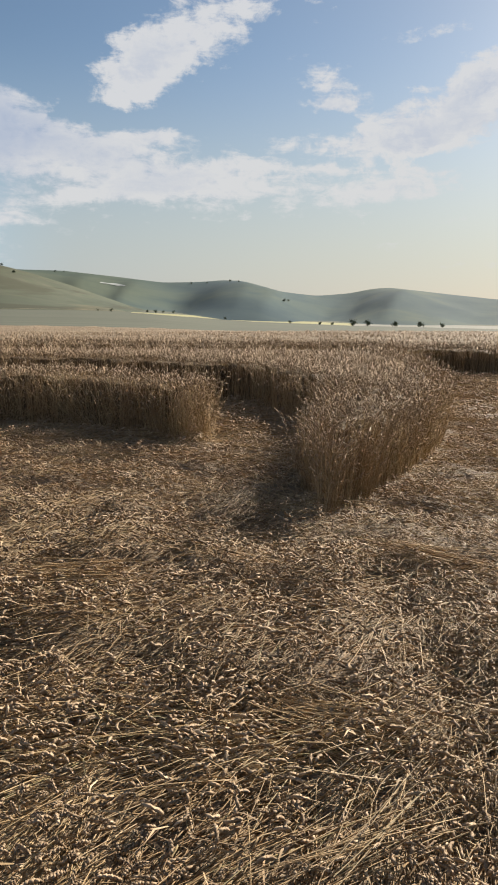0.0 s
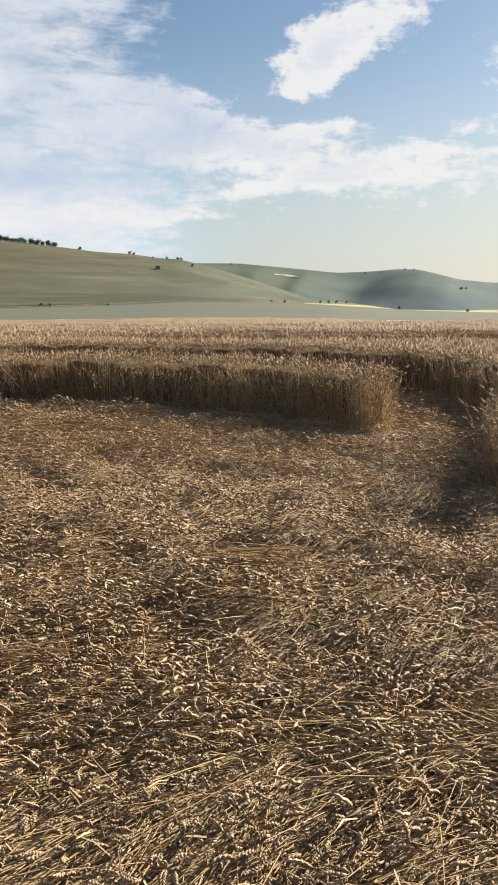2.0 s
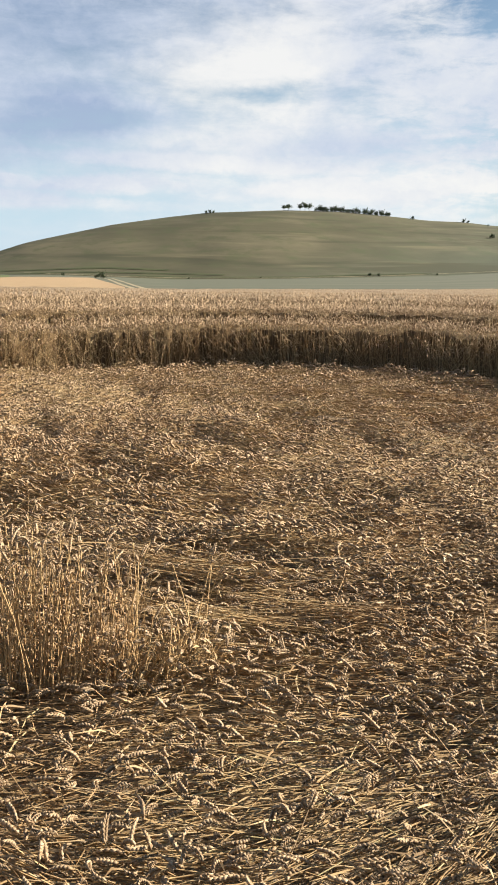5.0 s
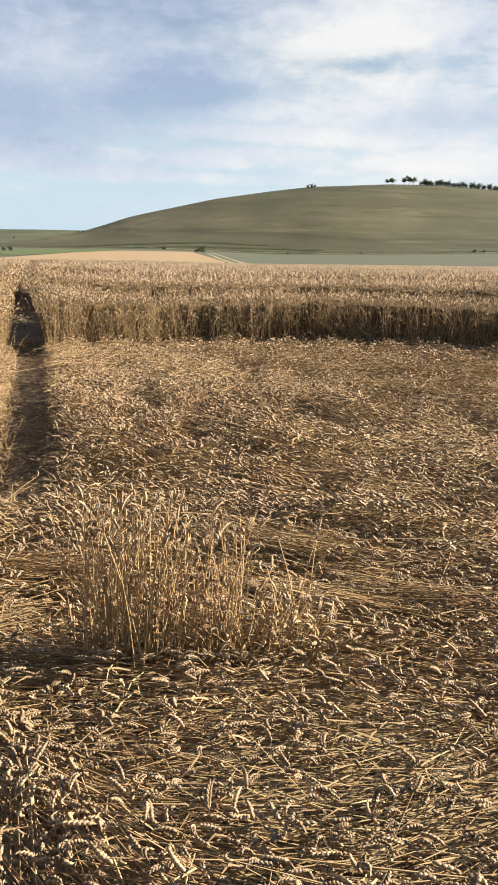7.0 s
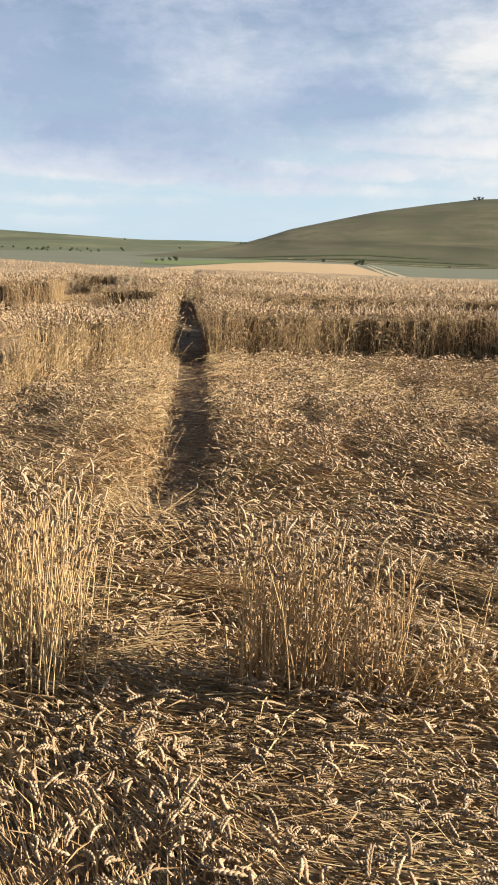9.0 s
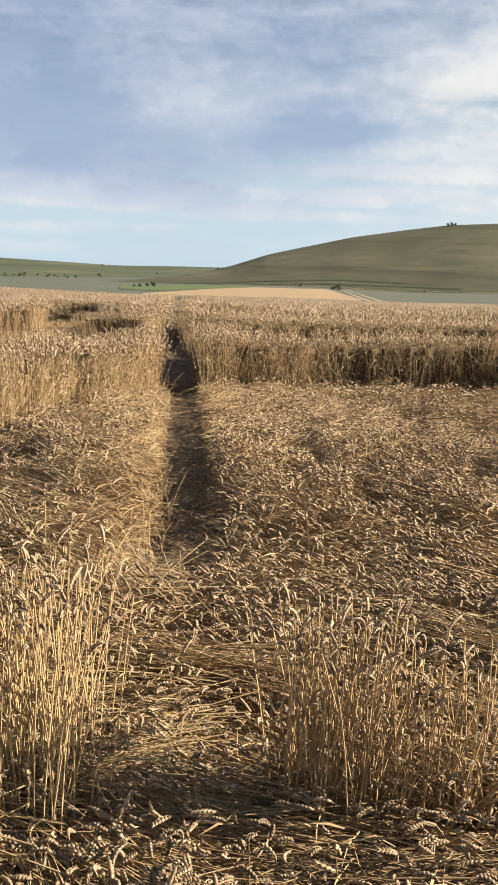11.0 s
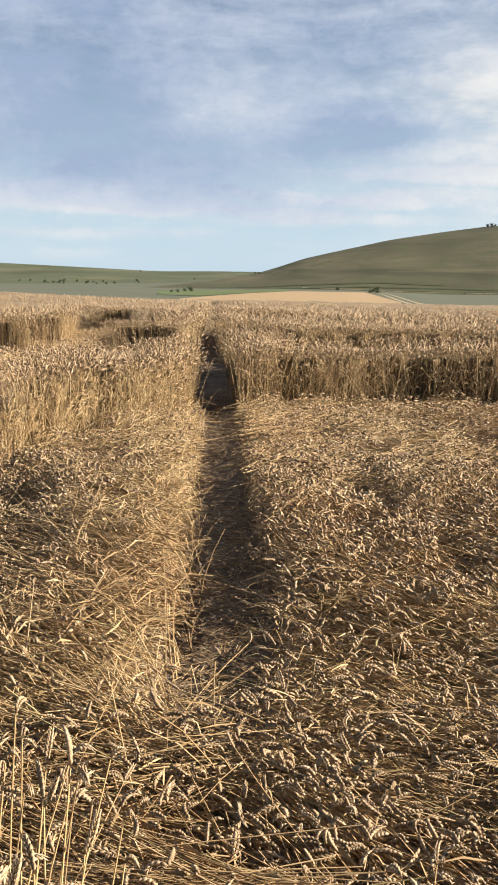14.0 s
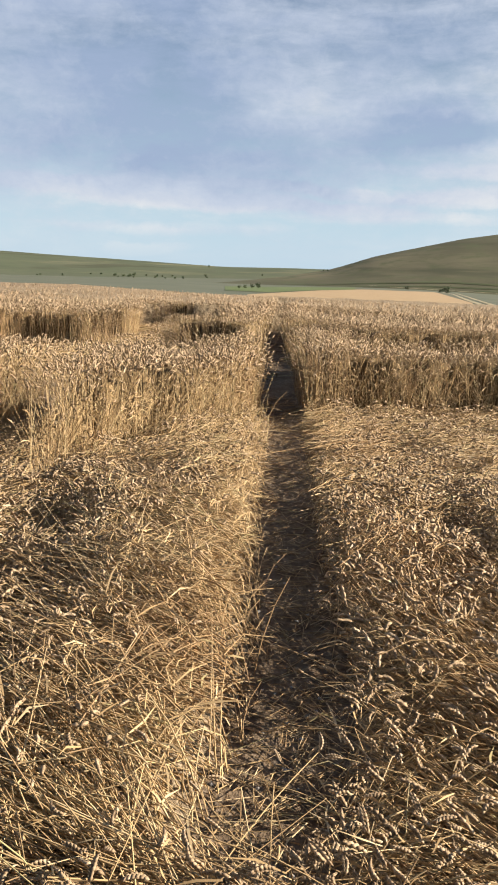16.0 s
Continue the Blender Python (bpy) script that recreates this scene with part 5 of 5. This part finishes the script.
# ---------------------------------------------------------------- trees, bushes and marks on the hills
def tree_meshes(seed, trunk_h, width, height, clumps, low=0.0, span=(0.3, 0.8)):
    """Meshes of one tree about 1 unit high: tapered trunk with limbs; crown of many small leaf clumps."""
    r = random.Random(seed)
    bm = bmesh.new()

    def limb(p0, p1, r0, r1):
        d = (p1 - p0)
        m = Matrix.Translation((p0 + p1) / 2) @ d.to_track_quat("Z", "Y").to_matrix().to_4x4()
        bmesh.ops.create_cone(bm, segments=6, radius1=r0, radius2=r1, depth=d.length, matrix=m)
    top = Vector((0, 0, trunk_h))
    limb(Vector((0, 0, -0.03)), top, 0.035, 0.022)
    knots = []
    for i in range(7):
        a = r.uniform(0, 6.28)
        e = Vector((math.cos(a) * width * r.uniform(0.2, 0.36), math.sin(a) * width * r.uniform(0.2, 0.36), trunk_h + (height - trunk_h) * r.uniform(*span)))
        limb(top, e, 0.018, 0.006)
        knots.append(e)
    trunk = bpy.data.meshes.new("trunk")
    bm.to_mesh(trunk)
    bm.free()
    trunk.materials.append(BARK)
    bm = bmesh.new()
    for i in range(clumps):
        k = knots[r.randrange(len(knots))]
        p = Vector((k.x + r.gauss(0, width * 0.16), k.y + r.gauss(0, width * 0.16), max(low + 0.05, k.z + r.gauss(0, (height - trunk_h) * 0.16))))
        s = r.uniform(0.035, 0.085)
        m = Matrix.Translation(p) @ Euler((r.uniform(0, 6), r.uniform(0, 6), r.uniform(0, 6))).to_matrix().to_4x4() @ Matrix.Diagonal((s, s * r.uniform(0.6, 1), s * r.uniform(0.5, 0.9), 1))
        q = [bm.verts.new(m @ Vector(c)) for c in ((1, 0, 0), (0, 1, 0), (-1, 0, 0), (0, -1, 0), (0, 0, 1), (0, 0, -1))]
        for a, b in ((0, 1), (1, 2), (2, 3), (3, 0)):
            bm.faces.new((q[a], q[b], q[4]))
            bm.faces.new((q[b], q[a], q[5]))
    crown = bpy.data.meshes.new("crown")
    bm.to_mesh(crown)
    bm.free()
    crown.materials.append(LEAF)
    return trunk, crown


TREES = [tree_meshes(i, 0.30, 0.95, 0.95, 170) for i in range(4)]
BUSHES = [tree_meshes(20 + i, 0.06, 0.85, 0.85, 190, 0.0, (0.15, 0.75)) for i in range(3)]


def plant(kind, meshes, x, y, z, tall_m, label, group):
    ob = new(kind)
    tagged(ob, label, kind, group)
    ob.matrix_world = Matrix.Translation((x, y, z)) @ Matrix.Rotation(r_.uniform(0, 6.28), 4, "Z") @ Matrix.Diagonal((tall_m, tall_m, tall_m, 1))
    t, c = new("trunk", meshes[0]), new("crown", meshes[1])
    t.parent = c.parent = ob
    return ob


def on_sight(az, el, objects):
    """The place on the hills or valley where a line of sight from the first standpoint lands."""
    o, d = Vector((0, 0, 1.5)), way(az, el)
    best = None
    for ob in objects:
        hit, p, _, _ = ob.ray_cast(o, d)
        if hit and (best is None or (p - o).length < (best - o).length):
            best = p
    return best


bpy.context.view_layer.update()
HILLS = [near_hill, far_hill, left_hill, valley]


def plant_at(kind, meshes, az, el, tall_m, label, group):
    p = None
    for k in range(30):
        p = on_sight(az, el - 0.03 * k, HILLS)
        if p:
            break
    if p:
        tall_m *= p.length / 1100.0
        plant(kind, meshes, p.x, p.y, p.z - 0.02 * tall_m, tall_m, label, group)


# the wind-bent row of trees on the crest of the near hill
for az, el, h in ((32.45, 3.40, 9.5), (32.15, 3.41, 11), (31.35, 3.42, 10.5), (31.02, 3.42, 13), (30.75, 3.42, 12), (30.2, 3.40, 9.5), (29.9, 3.40, 9), (29.55, 3.39, 9.5), (29.2, 3.38, 9), (28.9, 3.37, 10),
                  (28.55, 3.34, 9), (28.1, 3.29, 8), (27.8, 3.27, 8.5), (27.4, 3.23, 8), (27.0, 3.20, 8.5), (26.65, 3.17, 8), (26.2, 3.13, 7.5), (25.85, 3.10, 8), (25.5, 3.06, 7.5)):
    plant_at("tree", (TREES[r_.randrange(4)] if az > 30.6 else BUSHES[r_.randrange(3)]), az, el, h * 0.85, "dark tree in a row along the hill's crest", "trees on the crest")
for i in range(22):
    az = 30.1 - 0.215 * i - (0.25 if i > 12 else 0.0) + r_.uniform(-0.13, 0.13)
    plant_at("tree", BUSHES[r_.randrange(3)], az, 3.41 - max(0.0, 29.3 - az) * 0.088, r_.choice((3.5, 5.0, 6.0, 7.0, 8.5)), "low dark tree crowded in a row along the hill's crest", "trees on the crest")
for az, el, h in ((37.75, 3.22, 4.5), (37.5, 3.23, 5.5), (37.25, 3.24, 4), (23.8, 2.86, 6), (20.45, 2.62, 5.5), (20.2, 2.60, 4.5), (18.9, 2.40, 3), (17.95, 2.33, 4), (17.15, 2.30, 5), (16.95, 2.30, 4)):
    plant_at("bush", BUSHES[r_.randrange(3)], az, el, h, "dark bush alone on the hill's skyline", "bushes on the skyline")
for az, el, h in ((18.58, 1.62, 8), (16.2, 1.84, 4.5), (44.9, -1.14, 11), (45.25, -1.12, 7), (47.5, -0.98, 5), (39.0, -1.16, 3), (34.0, -1.08, 3), (26.5, -0.90, 5), (25.9, -0.88, 4), (22.0, -0.8, 3.5)):
    plant_at("bush", BUSHES[r_.randrange(3)], az, el, h, "dark rounded bush on the grassy slope", "bushes on the slope")
for az, el, h in ((-6.99, -1.13, 10), (-8.0, -1.12, 9.5), (-9.89, -1.11, 10), (-11.64, -1.09, 10.5), (-13.08, -1.09, 7), (-4.76, -1.12, 5), (-5.6, -1.12, 4.5), (-2.63, -1.08, 5), (1.9, -0.92, 4.5)):
    plant_at("tree", BUSHES[r_.randrange(3)], az, el, h, "round dark hedgerow tree at the edge of the fields", "hedgerow trees")
for az, el, h in ((9.77, -0.55, 4.5), (10.69, -0.52, 3), (6.75, -0.57, 5), (6.2, -0.57, 4), (7.3, -0.56, 4), (5.5, -0.58, 4), (-2.2, 0.42, 4), (-2.5, 0.45, 3.5), (4.3, 1.45, 3), (3.2, 1.52, 2.5), (1.0, 1.68, 3), (1.6, 1.69, 3), (13.5, 2.0, 3), (12.9, 2.0, 2.5)):
    plant_at("bush", BUSHES[r_.randrange(3)], az, el, h, "small hazy bush on the far downs", "bushes on the downs")
for i in range(26):
    az = r_.choice((r_.uniform(63, 67), r_.uniform(55, 74)))
    plant_at("bush", BUSHES[r_.randrange(3)], az, -0.52 + r_.gauss(0, 0.06) + max(0, 60 - az) * 0.09, r_.uniform(2.5, 5), "dark scrub bush on the low green downs", "scrub on the downs")
for az, el, h in ((57.74, -1.12, 10), (58.1, -1.12, 7), (58.6, -1.16, 7), (59.0, -1.18, 6), (61.1, 0.20, 4), (52.9, 0.12, 4.5), (53.2, 0.12, 3.5)):
    plant_at("tree", BUSHES[r_.randrange(3)], az, el, h * 0.8, "dark tree among the fields under the downs", "trees under the downs")


def draped(name, path, half, mat, label, category, lift=0.08):
    """A ribbon laid over hills and valley along lines of sight (az, el)."""
    pts = []
    for (a0, e0), (a1, e1) in zip(path[:-1], path[1:]):
        for s in np.linspace(0, 1, 12, endpoint=False):
            p = on_sight(a0 + (a1 - a0) * s, e0 + (e1 - e0) * s, HILLS)
            if p:
                pts.append(p)
    v = []
    for i, p in enumerate(pts):
        t = (pts[min(i + 1, len(pts) - 1)] - pts[max(i - 1, 0)])
        n = Vector((-t.y, t.x, 0)).normalized()
        for s in (-1, 1):
            q = p + n * half * s
            top = max([h[1].z for h in (ob.ray_cast(Vector((q.x, q.y, 500.0)), Vector((0, 0, -1))) for ob in HILLS) if h[0]])
            v.append((q.x, q.y, top + lift))
    f = np.array([(2 * i, 2 * i + 1, 2 * i + 3, 2 * i + 2) for i in range(len(pts) - 1)])
    return tagged(mesh_part(name, v, [f], mat, smooth=True), label, category, kind="structure")


draped("chalk_track", [(42.4, -2.0), (43.6, -1.6), (44.5, -1.2), (45.2, -1.08)], 0.55, TRACK, "pale chalk farm track between two fields", "track")
draped("chalk_track", [(41.6, -2.0), (42.6, -1.7), (43.6, -1.35), (44.3, -1.12)], 0.5, TRACK, "second pale wheel track of the farm lane", "track")
draped("hill_foot_track", [(50.0, -0.80), (47.0, -0.90), (43.8, -1.02), (40.0, -1.10), (36.0, -1.11), (32.0, -1.07), (25.0, -0.86), (18.0, -0.52), (12.0, -0.48), (8.0, -0.52)], 0.8, TRACK,
       "thin pale track along the foot of the hill", "track", 0.3)
for path in ([(57.0, -0.92), (53.0, -0.80), (50.5, -0.66), (47.0, -0.52), (44.5, -0.45), (40.0, -0.60)], [(54.0, -0.95), (50.0, -0.86), (46.0, -0.74), (42.0, -0.80), (36.0, -0.90)],
             [(30.0, -0.93), (26.0, -0.80), (22.0, -0.70)], [(43.0, -0.97), (40.0, -1.05), (36.0, -1.06), (32.0, -1.02), (28.5, -0.92)]):
    draped("grass_bank", path, 3.4, BANK, "dark green grassy bank stepping across the hill's foot", "bank", 0.35)


def chalk_figure():
    """The white mark cut in the turf: a plain long shape with a narrower front."""
    n, v = 22, []
    for i in range(n):
        s = i / (n - 1)
        az = 10.55 - 1.75 * s
        mid = 1.385 - 0.17 * s
        half = 0.018 + 0.055 * math.exp(-((s - 0.62) / 0.22) ** 2) + 0.02 * math.exp(-((s - 0.12) / 0.1) ** 2)
        for e in (mid + half, mid - half):
            p = on_sight(az, e, HILLS)
            v.append((p.x * 0.998, p.y * 0.998, p.z + 0.4))
    f = np.array([(2 * i, 2 * i + 1, 2 * i + 3, 2 * i + 2) for i in range(n - 1)])
    tagged(mesh_part("chalk_mark", v, [f], CHALK), "white chalk mark cut into the green hillside", "chalk mark", kind="structure")


chalk_figure()
